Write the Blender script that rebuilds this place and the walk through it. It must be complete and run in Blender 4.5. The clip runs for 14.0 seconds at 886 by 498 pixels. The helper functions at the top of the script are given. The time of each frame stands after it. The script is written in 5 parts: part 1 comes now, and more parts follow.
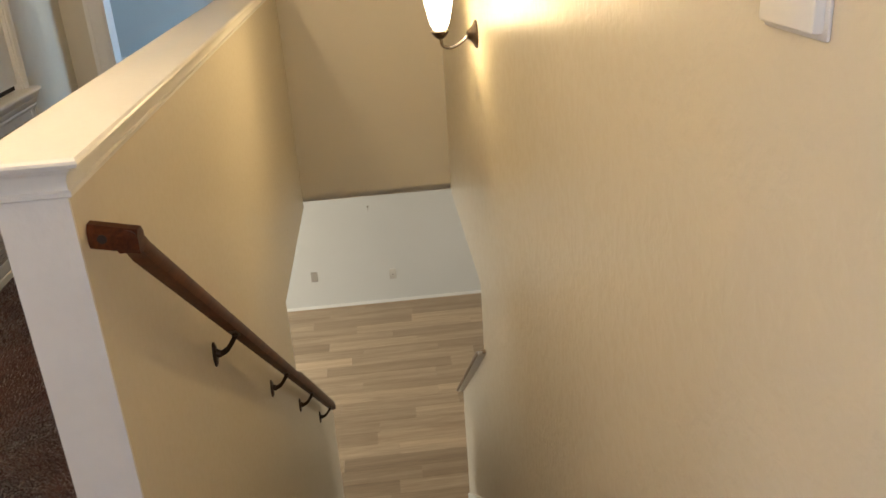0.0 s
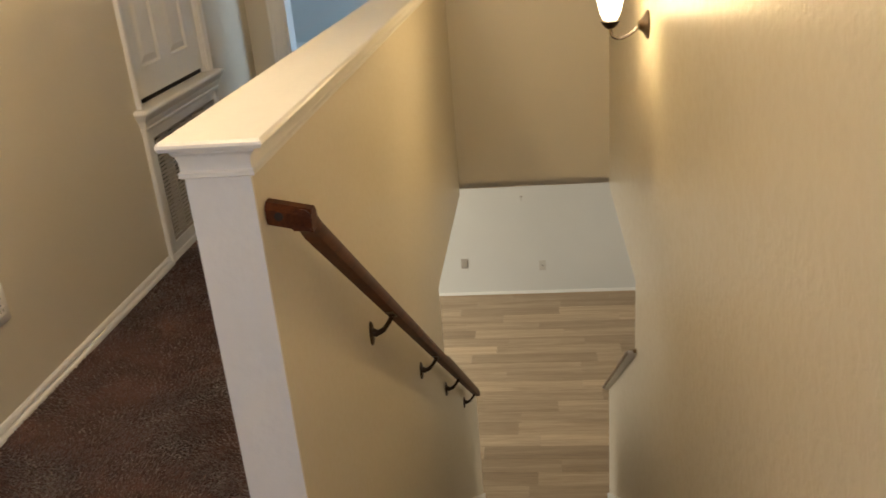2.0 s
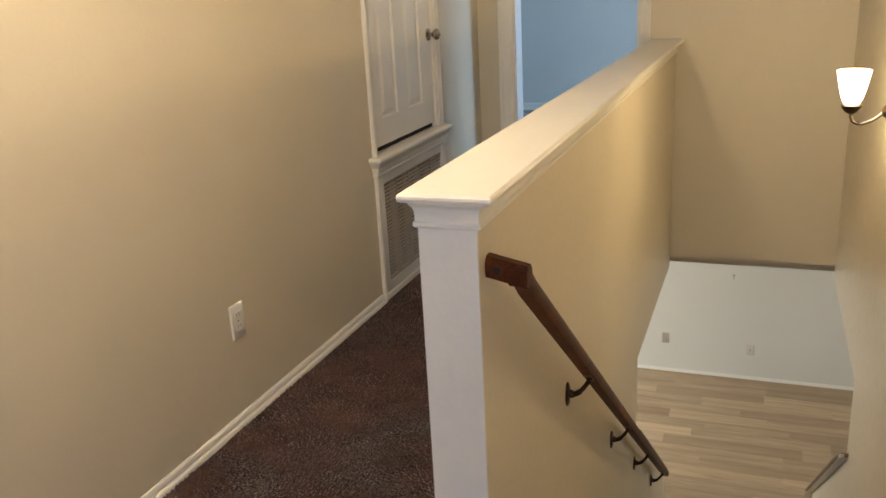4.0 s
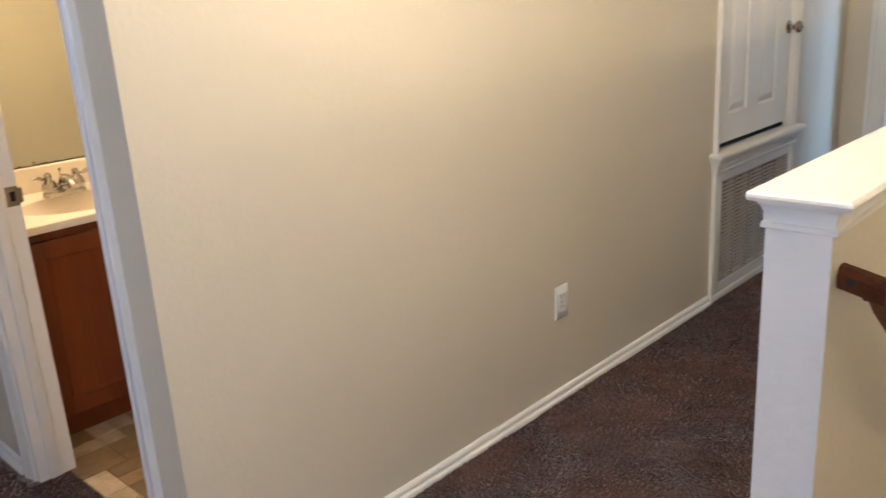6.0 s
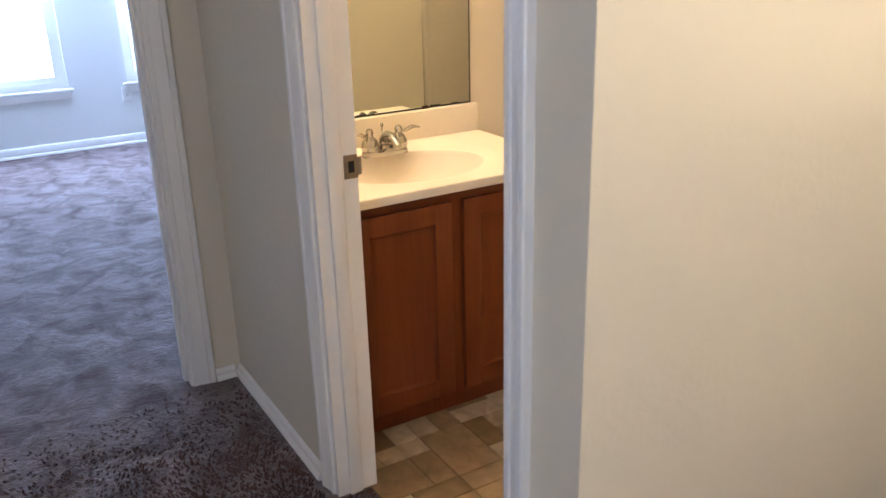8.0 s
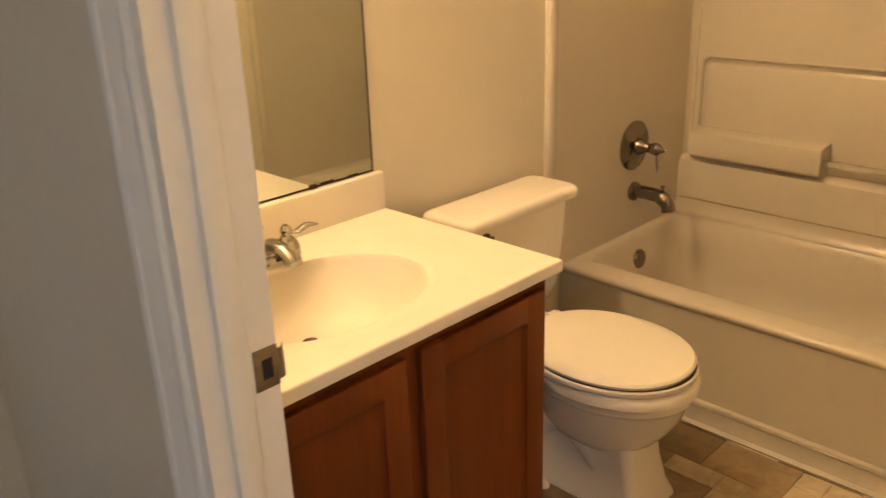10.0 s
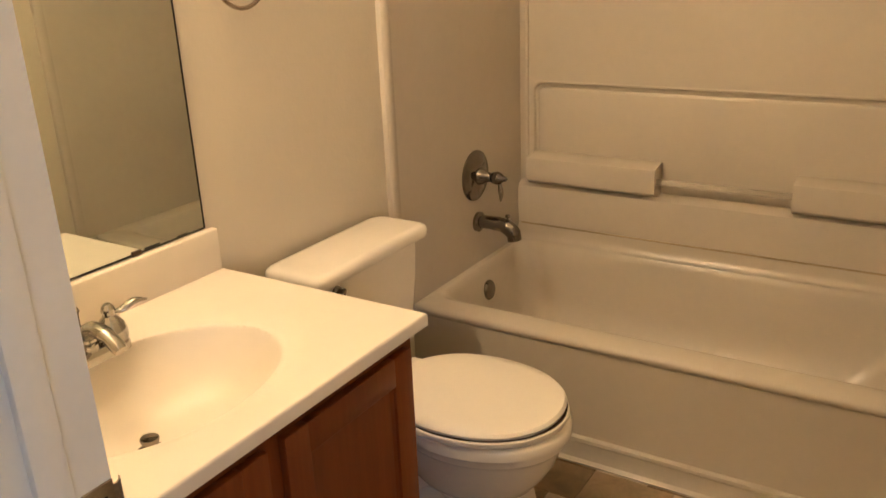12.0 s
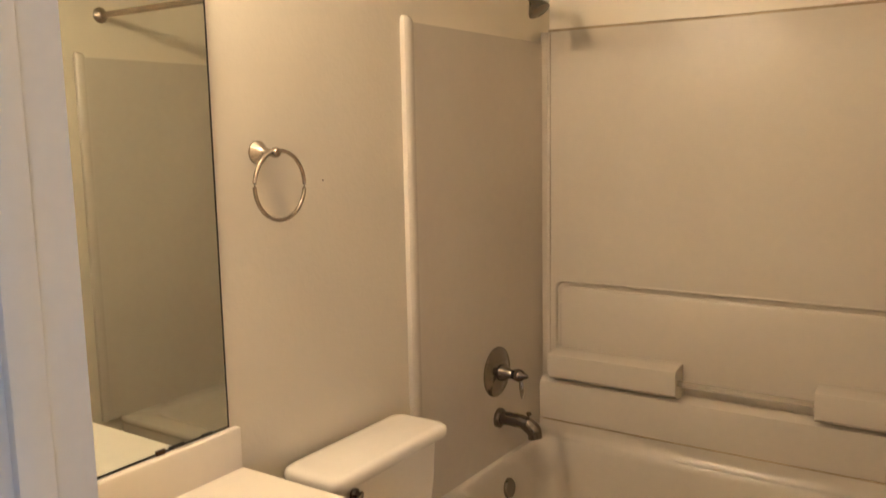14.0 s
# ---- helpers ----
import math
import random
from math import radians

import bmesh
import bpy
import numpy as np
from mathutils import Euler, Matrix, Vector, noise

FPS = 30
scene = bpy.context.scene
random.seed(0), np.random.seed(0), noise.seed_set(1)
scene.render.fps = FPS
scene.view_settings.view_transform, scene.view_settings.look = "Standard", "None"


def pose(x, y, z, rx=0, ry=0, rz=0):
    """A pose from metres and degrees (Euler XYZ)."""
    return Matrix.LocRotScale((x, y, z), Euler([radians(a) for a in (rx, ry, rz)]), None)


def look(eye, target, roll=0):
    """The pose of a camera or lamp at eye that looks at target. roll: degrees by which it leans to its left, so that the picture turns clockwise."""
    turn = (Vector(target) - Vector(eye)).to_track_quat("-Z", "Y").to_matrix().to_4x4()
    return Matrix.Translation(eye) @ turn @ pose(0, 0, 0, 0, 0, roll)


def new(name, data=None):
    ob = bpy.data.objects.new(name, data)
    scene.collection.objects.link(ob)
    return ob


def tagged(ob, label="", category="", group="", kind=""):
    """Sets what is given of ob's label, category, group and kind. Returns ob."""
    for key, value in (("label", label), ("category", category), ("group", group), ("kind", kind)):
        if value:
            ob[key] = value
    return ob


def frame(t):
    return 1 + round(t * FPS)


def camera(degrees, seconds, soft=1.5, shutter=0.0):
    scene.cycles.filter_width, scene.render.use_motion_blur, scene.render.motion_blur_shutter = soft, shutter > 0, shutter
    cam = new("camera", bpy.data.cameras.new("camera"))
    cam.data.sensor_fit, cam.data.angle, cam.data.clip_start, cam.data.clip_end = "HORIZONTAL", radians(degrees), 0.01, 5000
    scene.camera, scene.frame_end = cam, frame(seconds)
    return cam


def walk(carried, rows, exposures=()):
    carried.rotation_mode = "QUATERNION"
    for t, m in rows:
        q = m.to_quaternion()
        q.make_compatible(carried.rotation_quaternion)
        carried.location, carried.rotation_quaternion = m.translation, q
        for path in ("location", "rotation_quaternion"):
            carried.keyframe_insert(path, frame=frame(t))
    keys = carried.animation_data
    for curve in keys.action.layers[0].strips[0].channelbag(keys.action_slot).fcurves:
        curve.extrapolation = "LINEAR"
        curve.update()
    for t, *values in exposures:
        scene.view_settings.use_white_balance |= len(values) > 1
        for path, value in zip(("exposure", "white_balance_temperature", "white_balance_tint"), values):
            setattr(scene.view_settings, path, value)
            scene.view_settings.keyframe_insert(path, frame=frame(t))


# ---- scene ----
cam = camera(55.8, 14.0, 1.45, 0.3)
PATH = [  # seconds, eye, target, roll
    (0, (0.348, 0.054, 1.359), (0.469, 1.897, 0.591), -4.0),
    (0.5, (0.354, 0.049, 1.361), (0.396, 1.871, 0.538), -4.6),
    (1, (0.351, 0.051, 1.362), (0.353, 1.875, 0.543), -4.8),
    (1.5, (0.348, 0.042, 1.361), (0.275, 1.877, 0.569), -5.5),
    (2, (0.323, 0.061, 1.36), (0.09, 1.894, 0.595), -4.9),
    (2.5, (0.318, 0.018, 1.384), (-0.083, 1.849, 0.686), -3.6),
    (5, (0.319, -0.014, 1.391), (-0.598, 1.672, 0.829), -4.1),
    (5.5, (0.313, -0.021, 1.389), (-0.79, 1.547, 0.821), -4.3),
    (6, (0.308, -0.067, 1.394), (-1.021, 1.31, 0.812), -3.5),
    (6.5, (0.233, -0.067, 1.405), (-1.238, 1.136, 0.783), -2.5),
    (7, (0.034, -0.059, 1.412), (-1.567, 0.954, 0.773), -1.1),
    (9.3, (-1.163, 0.130, 1.373), (-2.775, 1.071, 0.654), -1.8),
    (9.5, (-1.262, 0.161, 1.330), (-2.802, 1.237, 0.642), -1.9),
    (10, (-1.418, 0.290, 1.423), (-2.738, 1.610, 0.703), -2.0),
    (10.5, (-1.519, 0.354, 1.424), (-2.660, 1.806, 0.656), -4.2),
    (11, (-1.576, 0.373, 1.412), (-2.611, 1.865, 0.574), -3.4),
    (11.5, (-1.567, 0.376, 1.424), (-2.579, 1.898, 0.611), -2.8),
    (12, (-1.561, 0.385, 1.434), (-2.572, 1.969, 0.749), -2.4),
    (12.5, (-1.547, 0.373, 1.457), (-2.577, 1.972, 0.840), -2.1),
    (13, (-1.556, 0.379, 1.466), (-2.599, 1.998, 0.929), -1.5),
    (13.5, (-1.544, 0.367, 1.488), (-2.606, 2.004, 1.050), -0.9),
    (14, (-1.529, 0.358, 1.520), (-2.636, 2.000, 1.236), -1.1),
]
walk(cam, [(t, look(eye, target, roll)) for t, eye, target, roll in PATH],
     [(0.0, 0.0, 6900, 10), (2.0, -0.10, 7200, 10), (2.7, 0.06, 7100, 10), (5.0, -0.06, 6300, 10), (6.0, 0.32, 5700, 10), (7.0, 0.45, 5250, 10), (9.3, 0.10, 6800, 10), (10.0, 0.12, 7200, 10), (10.5, 0.0, 6700, 10), (11.5, 0.05, 6200, 10), (12.5, -0.10, 5750, 10), (13.0, -0.18, 5500, 10), (13.5, -0.22, 5450, 10), (14.0, -0.10, 5400, 10)])

# ---- light ----
world = bpy.data.worlds.new("sky")
scene.world = world
world.use_nodes = True
wn = world.node_tree.nodes
sky = wn.new("ShaderNodeTexSky")
sky.sky_type, sky.sun_disc = "NISHITA", False
sky.sun_elevation, sky.sun_rotation = radians(47), radians(0)
world.node_tree.links.new(sky.outputs[0], wn["Background"].inputs[0])
wn["Background"].inputs[1].default_value = 0.15

SUN = bpy.data.lights.new("sun", "SUN")
SUN.energy, SUN.angle, SUN.color = 2.5, radians(0.5), (1.0, 0.93, 0.82)
new("sun", SUN).matrix_world = look((0, 20, 22), (0, 0, 0))


def area_lamp(name, eye, target, w, h, watts, colour):
    data = bpy.data.lights.new(name, "AREA")
    data.shape, data.size, data.size_y, data.energy, data.color = "RECTANGLE", w, h, watts, colour
    ob = new(name, data)
    ob.matrix_world = look(eye, target)
    return ob


def bulb(name, place, radius, watts, colour):
    data = bpy.data.lights.new(name, "POINT")
    data.shadow_soft_size, data.energy, data.color = radius, watts, colour
    ob = new(name, data)
    ob.location = place
    return ob


DAY = (0.42, 0.66, 1.0)
LAVENDER_DAY = (0.55, 0.68, 1.0)
WARM = (1.0, 0.80, 0.55)
WARMER = (1.0, 0.70, 0.385)
area_lamp("bedroom_window_light", (-7.02, 0.34, 1.25), (-5.6, 0.34, 0.0), 0.85, 1.4, 72, LAVENDER_DAY)
area_lamp("bedroom_window_light", (-7.02, 1.65, 1.25), (-5.6, 0.9, 0.0), 0.85, 1.4, 72, LAVENDER_DAY)
area_lamp("far_room_window_light", (2.92, 7.0, 1.3), (0.0, 7.0, 0.9), 1.4, 1.4, 150, DAY)
# Both openings are unseen: left follows a daylight glow, right is added fill.
area_lamp("unseen_lower_light", (-3.4, 6.9, -1.6), (0.0, 6.9, -1.9), 1.7, 1.9, 80, (1.0, 0.97, 0.88))
area_lamp("unseen_lower_light", (3.9, 6.6, -1.6), (0.0, 6.6, -1.9), 1.4, 1.4, 22, (1.0, 0.96, 0.87))
bulb("hall_ceiling_bulb", (-0.64, 1.30, 2.30), 0.07, 56, WARM)
# Unseen cool fill added behind the landing; no window is known there.
area_lamp("rear_fill_light", (0.02, -1.16, 1.45), (-0.2, 0.8, 0.9), 0.9, 1.1, 16, (0.68, 0.76, 1.0))
for _y in (0.94, 1.17, 1.40):
    bulb("vanity_bulb", (-2.845, _y, 2.25), 0.045, 25.0, WARMER)
bulb("sconce_bulb", (0.60, 3.20, 0.990), 0.025, 14, (1.0, 0.74, 0.38))


# ---- materials ----
def nodes_of(name):
    m = bpy.data.materials.new(name)
    m.use_nodes = True
    return m, m.node_tree.nodes, m.node_tree.links, m.node_tree.nodes["Principled BSDF"]


def mix_rgb(ns, ls, fac, a, b, blend="MIX"):
    mx = ns.new("ShaderNodeMix")
    mx.data_type, mx.blend_type = "RGBA", blend
    for sock, v in ((mx.inputs[0], fac), (mx.inputs[6], a), (mx.inputs[7], b)):
        if hasattr(v, "is_linked"):
            ls.new(v, sock)
        elif isinstance(v, tuple):
            sock.default_value = (*v, 1)
        else:
            sock.default_value = v
    return mx.outputs[2]


def noise_node(ns, ls, vec, scale, detail=3.0, rough=0.5, distortion=0.0):
    n = ns.new("ShaderNodeTexNoise")
    n.inputs["Scale"].default_value, n.inputs["Detail"].default_value = scale, detail
    n.inputs["Roughness"].default_value, n.inputs["Distortion"].default_value = rough, distortion
    ls.new(vec, n.inputs["Vector"])
    return n.outputs[0]


def ramp(ns, ls, fac, stops):
    r = ns.new("ShaderNodeValToRGB")
    while len(r.color_ramp.elements) < len(stops):
        r.color_ramp.elements.new(0.5)
    for e, (p, c) in zip(r.color_ramp.elements, stops):
        e.position, e.color = p, (*c, 1)
    ls.new(fac, r.inputs[0])
    return r.outputs[0]


def bump_node(ns, ls, height, strength, distance, normal=None):
    b = ns.new("ShaderNodeBump")
    b.inputs["Strength"].default_value, b.inputs["Distance"].default_value = strength, distance
    ls.new(height, b.inputs["Height"])
    if normal is not None:
        ls.new(normal, b.inputs["Normal"])
    return b.outputs[0]


def surface(name, base, rough=0.5, metal=0.0, vary=0.12, big=2.0, fine=40.0, relief=0.1, depth=0.002, stretch=(1, 1, 1), coat=0.0):
    """A plain material: broad and fine variation of the base colour, a little relief and uneven gloss."""
    m, ns, ls, bsdf = nodes_of(name)
    tc, mp = ns.new("ShaderNodeTexCoord"), ns.new("ShaderNodeMapping")
    ls.new(tc.outputs["Object"], mp.inputs[0])
    mp.inputs["Scale"].default_value = stretch
    vec = mp.outputs[0]
    a, b = noise_node(ns, ls, vec, big, 4), noise_node(ns, ls, vec, fine, 3)
    dark = tuple(c * (1 - vary) for c in base)
    lite = tuple(min(1, c * (1 + vary * 0.6)) for c in base)
    col = ramp(ns, ls, a, [(0.3, dark), (0.7, lite)])
    col = mix_rgb(ns, ls, 0.25, col, ramp(ns, ls, b, [(0.35, dark), (0.65, lite)]))
    ls.new(col, bsdf.inputs["Base Color"])
    mr = ns.new("ShaderNodeMapRange")
    mr.inputs["To Min"].default_value, mr.inputs["To Max"].default_value = max(0.02, rough * 0.85), min(1, rough * 1.15)
    ls.new(a, mr.inputs["Value"])
    ls.new(mr.outputs[0], bsdf.inputs["Roughness"])
    bsdf.inputs["Metallic"].default_value = metal
    bsdf.inputs["Coat Weight"].default_value = coat
    if relief:
        ls.new(bump_node(ns, ls, b, relief, depth), bsdf.inputs["Normal"])
    return m


def plaster(name, base, rough=0.46, depth=0.003, strength=0.08, size=54):
    """Painted drywall with a knocked-down spatter texture."""
    m, ns, ls, bsdf = nodes_of(name)
    vec = ns.new("ShaderNodeTexCoord").outputs["Object"]
    broad = noise_node(ns, ls, vec, 0.9, 4)
    col = ramp(ns, ls, broad, [(0.3, tuple(c * 0.95 for c in base)), (0.7, tuple(min(1, c * 1.03) for c in base))])
    ls.new(col, bsdf.inputs["Base Color"])
    blobs = noise_node(ns, ls, vec, size, 2.5, 0.55, 0.3)
    flat = ramp(ns, ls, blobs, [(0.42, (0, 0, 0)), (0.64, (1, 1, 1))])
    fine = noise_node(ns, ls, vec, 230, 2)
    n1 = bump_node(ns, ls, flat, strength, depth)
    ls.new(bump_node(ns, ls, fine, 0.06, 0.001, n1), bsdf.inputs["Normal"])
    mr = ns.new("ShaderNodeMapRange")
    mr.inputs["To Min"].default_value, mr.inputs["To Max"].default_value = rough * 0.85, rough * 1.15
    ls.new(flat, mr.inputs["Value"])
    ls.new(mr.outputs[0], bsdf.inputs["Roughness"])
    return m


def carpet_material(name, base):
    m, ns, ls, bsdf = nodes_of(name)
    vec = ns.new("ShaderNodeTexCoord").outputs["Object"]
    nap = noise_node(ns, ls, vec, 7.0, 5, 0.66, 0.5)
    tuft = noise_node(ns, ls, vec, 125, 4, 0.75)
    clump = noise_node(ns, ls, vec, 55, 3, 0.6)
    col = ramp(ns, ls, nap, [(0.33, tuple(c * 0.45 for c in base)), (0.48, tuple(c * 0.9 for c in base)), (0.66, tuple(c * 1.6 for c in base))])
    col = mix_rgb(ns, ls, 0.55, col, ramp(ns, ls, tuft, [(0.36, tuple(c * 0.2 for c in base)), (0.62, tuple(c * 2.1 for c in base))]))
    ls.new(col, bsdf.inputs["Base Color"])
    bsdf.inputs["Roughness"].default_value = 0.95
    bsdf.inputs["Specular IOR Level"].default_value = 0.15
    ls.new(ramp(ns, ls, nap, [(0.34, (0.16, 0.16, 0.16)), (0.62, (0.62, 0.62, 0.62))]), bsdf.inputs["Sheen Weight"])
    bsdf.inputs["Sheen Roughness"].default_value = 0.5
    n0 = bump_node(ns, ls, nap, 0.8, 0.03)
    n1 = bump_node(ns, ls, clump, 0.6, 0.014, n0)
    ls.new(bump_node(ns, ls, tuft, 0.8, 0.006, n1), bsdf.inputs["Normal"])
    return m


def pile_material(name, base):
    """Cut pile: every tuft a little different, with broad lighter and darker patches."""
    m, ns, ls, bsdf = nodes_of(name)
    geo = ns.new("ShaderNodeNewGeometry")
    patch = noise_node(ns, ls, geo.outputs["Position"], 6.5, 5, 0.66, 0.5)
    col = ramp(ns, ls, patch, [(0.34, tuple(c * 0.55 for c in base)), (0.50, base), (0.66, tuple(c * 1.5 for c in base))])
    each = ramp(ns, ls, geo.outputs["Random Per Island"], [(0.0, (0.84, 0.83, 0.83)), (1.0, (1.12, 1.12, 1.12))])
    ls.new(mix_rgb(ns, ls, 1.0, col, each, "MULTIPLY"), bsdf.inputs["Base Color"])
    bsdf.inputs["Roughness"].default_value = 0.85
    bsdf.inputs["Specular IOR Level"].default_value = 0.2
    bsdf.inputs["Sheen Weight"].default_value = 0.30
    return m


def wood(name, light, dark, rough=0.35, along="y", grain=14.0, coat=0.0, random_piece=False, relief=0.08):
    m, ns, ls, bsdf = nodes_of(name)
    tc, mp = ns.new("ShaderNodeTexCoord"), ns.new("ShaderNodeMapping")
    ls.new(tc.outputs["Object"], mp.inputs[0])
    mp.inputs["Scale"].default_value = {"x": (0.06, 1, 1), "y": (1, 0.06, 1), "z": (1, 1, 0.06)}[along]
    info = ns.new("ShaderNodeObjectInfo")
    if random_piece:
        cx = ns.new("ShaderNodeCombineXYZ")
        mul = ns.new("ShaderNodeMath")
        mul.operation = "MULTIPLY"
        mul.inputs[1].default_value = 37.0
        ls.new(info.outputs["Random"], mul.inputs[0])
        for k in range(3):
            ls.new(mul.outputs[0], cx.inputs[k])
        ls.new(cx.outputs[0], mp.inputs["Location"])
    vec = mp.outputs[0]
    g = noise_node(ns, ls, vec, grain, 6, 0.62, 0.8)
    f = noise_node(ns, ls, vec, grain * 9, 3, 0.6)
    mid = tuple((a + b) / 2 for a, b in zip(light, dark))
    col = ramp(ns, ls, g, [(0.30, dark), (0.48, mid), (0.66, light)])
    col = mix_rgb(ns, ls, 0.3, col, ramp(ns, ls, f, [(0.35, dark), (0.65, light)]))
    if random_piece:
        tone = ramp(ns, ls, info.outputs["Random"], [(0.0, (0.68, 0.65, 0.62)), (0.35, (0.86, 0.84, 0.81)), (0.7, (0.98, 0.97, 0.95)), (1.0, (1.16, 1.15, 1.12))])
        col = mix_rgb(ns, ls, 1.0, col, tone, "MULTIPLY")
    ls.new(col, bsdf.inputs["Base Color"])
    bsdf.inputs["Roughness"].default_value = rough
    bsdf.inputs["Coat Weight"].default_value = coat
    ls.new(bump_node(ns, ls, f, relief, 0.001), bsdf.inputs["Normal"])
    return m


def tile_material(name, tones):
    m, ns, ls, bsdf = nodes_of(name)
    vec = ns.new("ShaderNodeTexCoord").outputs["Object"]
    geo = ns.new("ShaderNodeNewGeometry").outputs["Position"]
    info = ns.new("ShaderNodeObjectInfo").outputs["Random"]
    tone = ramp(ns, ls, info, tones)
    vein = noise_node(ns, ls, geo, 16, 5, 0.6, 0.7)
    fine = noise_node(ns, ls, geo, 120, 3)
    col = mix_rgb(ns, ls, 0.6, tone, ramp(ns, ls, vein, [(0.3, (0.42, 0.37, 0.32)), (0.7, (1.2, 1.17, 1.15))]), "MULTIPLY")
    ls.new(col, bsdf.inputs["Base Color"])
    bsdf.inputs["Roughness"].default_value = 0.38
    ls.new(bump_node(ns, ls, fine, 0.15, 0.001), bsdf.inputs["Normal"])
    return m


def glow(name, colour, strength):
    m, ns, ls, bsdf = nodes_of(name)
    bsdf.inputs["Base Color"].default_value = (*colour, 1)
    bsdf.inputs["Emission Color"].default_value = (*colour, 1)
    bsdf.inputs["Emission Strength"].default_value = strength
    bsdf.inputs["Roughness"].default_value = 0.3
    return m


def clear_glass(name):
    m, ns, ls, bsdf = nodes_of(name)
    bsdf.inputs["Base Color"].default_value = (0.95, 0.98, 0.98, 1)
    bsdf.inputs["Transmission Weight"].default_value = 1.0
    bsdf.inputs["Roughness"].default_value = 0.0
    bsdf.inputs["IOR"].default_value = 1.05
    return m


PAINT = plaster("cream_wall_paint", (0.68, 0.615, 0.49))
KNOCKDOWN = plaster("cream_knockdown_paint", (0.66, 0.60, 0.485), 0.34, 0.0045, 0.16, 36)
PAINT_COOL = plaster("white_wall_paint", (0.70, 0.695, 0.655))
CEILING_PAINT = plaster("ceiling_paint", (0.74, 0.72, 0.67), 0.8)
TRIM = surface("white_gloss_trim_paint", (0.81, 0.79, 0.745), 0.32, vary=0.05, big=3, fine=60, relief=0.10, depth=0.0015)
POST = surface("white_textured_paint", (0.80, 0.78, 0.75), 0.42, vary=0.05, big=3, fine=34, relief=0.55, depth=0.004)
CARPET = carpet_material("brown_carpet", (0.088, 0.052, 0.047))
PILE = pile_material("brown_carpet_pile", (0.074, 0.037, 0.030))
RAIL_WOOD = wood("dark_stained_rail_wood", (0.135, 0.040, 0.013), (0.032, 0.009, 0.004), 0.42, "y", 22, 0.0)
RAIL_WOOD.node_tree.nodes["Principled BSDF"].inputs["Specular IOR Level"].default_value = 0.12
CAP_WOOD = wood("tan_cap_wood", (0.30, 0.21, 0.135), (0.17, 0.115, 0.07), 0.4, "y", 18)
PLANK = wood("light_oak_plank", (0.58, 0.45, 0.31), (0.33, 0.235, 0.15), 0.42, "x", 11, 0.0, True)
UNDERLAY = surface("plank_joint_shadow", (0.30, 0.21, 0.135), 0.8)
BRONZE = surface("dark_bronze_metal", (0.075, 0.050, 0.032), 0.38, 0.9, 0.25, 8, 90, 0.1)
NICKEL = surface("brushed_nickel", (0.42, 0.36, 0.30), 0.22, 1.0, 0.10, 10, 160, 0.04, 0.0005)
CHROME = surface("polished_chrome", (0.46, 0.44, 0.41), 0.07, 1.0, 0.06, 10, 120, 0.0)
# Base darkened to stand in for the dark surroundings that chrome mirrors.
DARK_CHROME = surface("dark_reflection_chrome", (0.24, 0.215, 0.19), 0.13, 1.0, 0.12, 14, 120, 0.05, 0.0005)
STRIKE_METAL = surface("tarnished_strike_metal", (0.32, 0.27, 0.22), 0.33, 1.0, 0.25, 20, 160, 0.08, 0.0005)
BLACK = surface("black_edge", (0.012, 0.011, 0.010), 0.5)
HOLE = surface("dark_void", (0.02, 0.016, 0.013), 0.9)
# Dark colour stands in for the shade behind the grille slats.
DUCT = surface("shaded_duct_backing", (0.055, 0.042, 0.030), 0.9)
ALMOND = surface("grey_almond_plastic", (0.42, 0.38, 0.33), 0.4, vary=0.05, big=6, fine=90, relief=0.03)
ALMOND_PALE = surface("pale_almond_plastic", (0.60, 0.57, 0.51), 0.4, vary=0.05, big=6, fine=90, relief=0.03)
CHERRY = wood("cherry_stained_maple", (0.175, 0.042, 0.007), (0.105, 0.022, 0.004), 0.42, "z", 9, 0.0, False, 0.04)
CHERRY.node_tree.nodes["Principled BSDF"].inputs["Specular IOR Level"].default_value = 0.3
MARBLE = surface("cultured_marble", (0.75, 0.68, 0.575), 0.40, vary=0.04, big=4, fine=25, relief=0.01, coat=0.05)
CHINA = surface("bone_vitreous_china", (0.80, 0.74, 0.65), 0.12, vary=0.04, big=5, fine=50, relief=0.015, coat=0.5)
SEAT_PLASTIC = surface("bone_seat_plastic", (0.80, 0.74, 0.65), 0.30, vary=0.03, big=3, fine=70, relief=0.0)
FIBREGLASS = surface("bone_fibreglass", (0.54, 0.485, 0.405), 0.25, vary=0.05, big=2.5, fine=30, relief=0.04, depth=0.002)
BASE_VINYL = surface("bone_base_vinyl", (0.50, 0.455, 0.385), 0.4, vary=0.08, big=5, fine=40, relief=0.05)
CLEAR_PLASTIC = surface("clear_bar_plastic", (0.80, 0.76, 0.68), 0.12, vary=0.03, big=6, fine=60, relief=0.0)
CLEAR_PLASTIC.node_tree.nodes["Principled BSDF"].inputs["Transmission Weight"].default_value = 0.75
PLASTIC = surface("white_switch_plastic", (0.82, 0.80, 0.76), 0.35, vary=0.04, big=6, fine=90, relief=0.03)
VINYL = tile_material("mottled_tan_vinyl", [(0.0, (0.165, 0.110, 0.056)), (0.4, (0.235, 0.165, 0.090)), (1.0, (0.33, 0.245, 0.148))])
VINYL_PALE = tile_material("pale_cream_vinyl", [(0.0, (0.42, 0.33, 0.215)), (0.5, (0.52, 0.42, 0.29)), (1.0, (0.60, 0.50, 0.36))])
CAULK = surface("aged_brown_caulk", (0.36, 0.28, 0.17), 0.6, vary=0.35, big=5, fine=60)
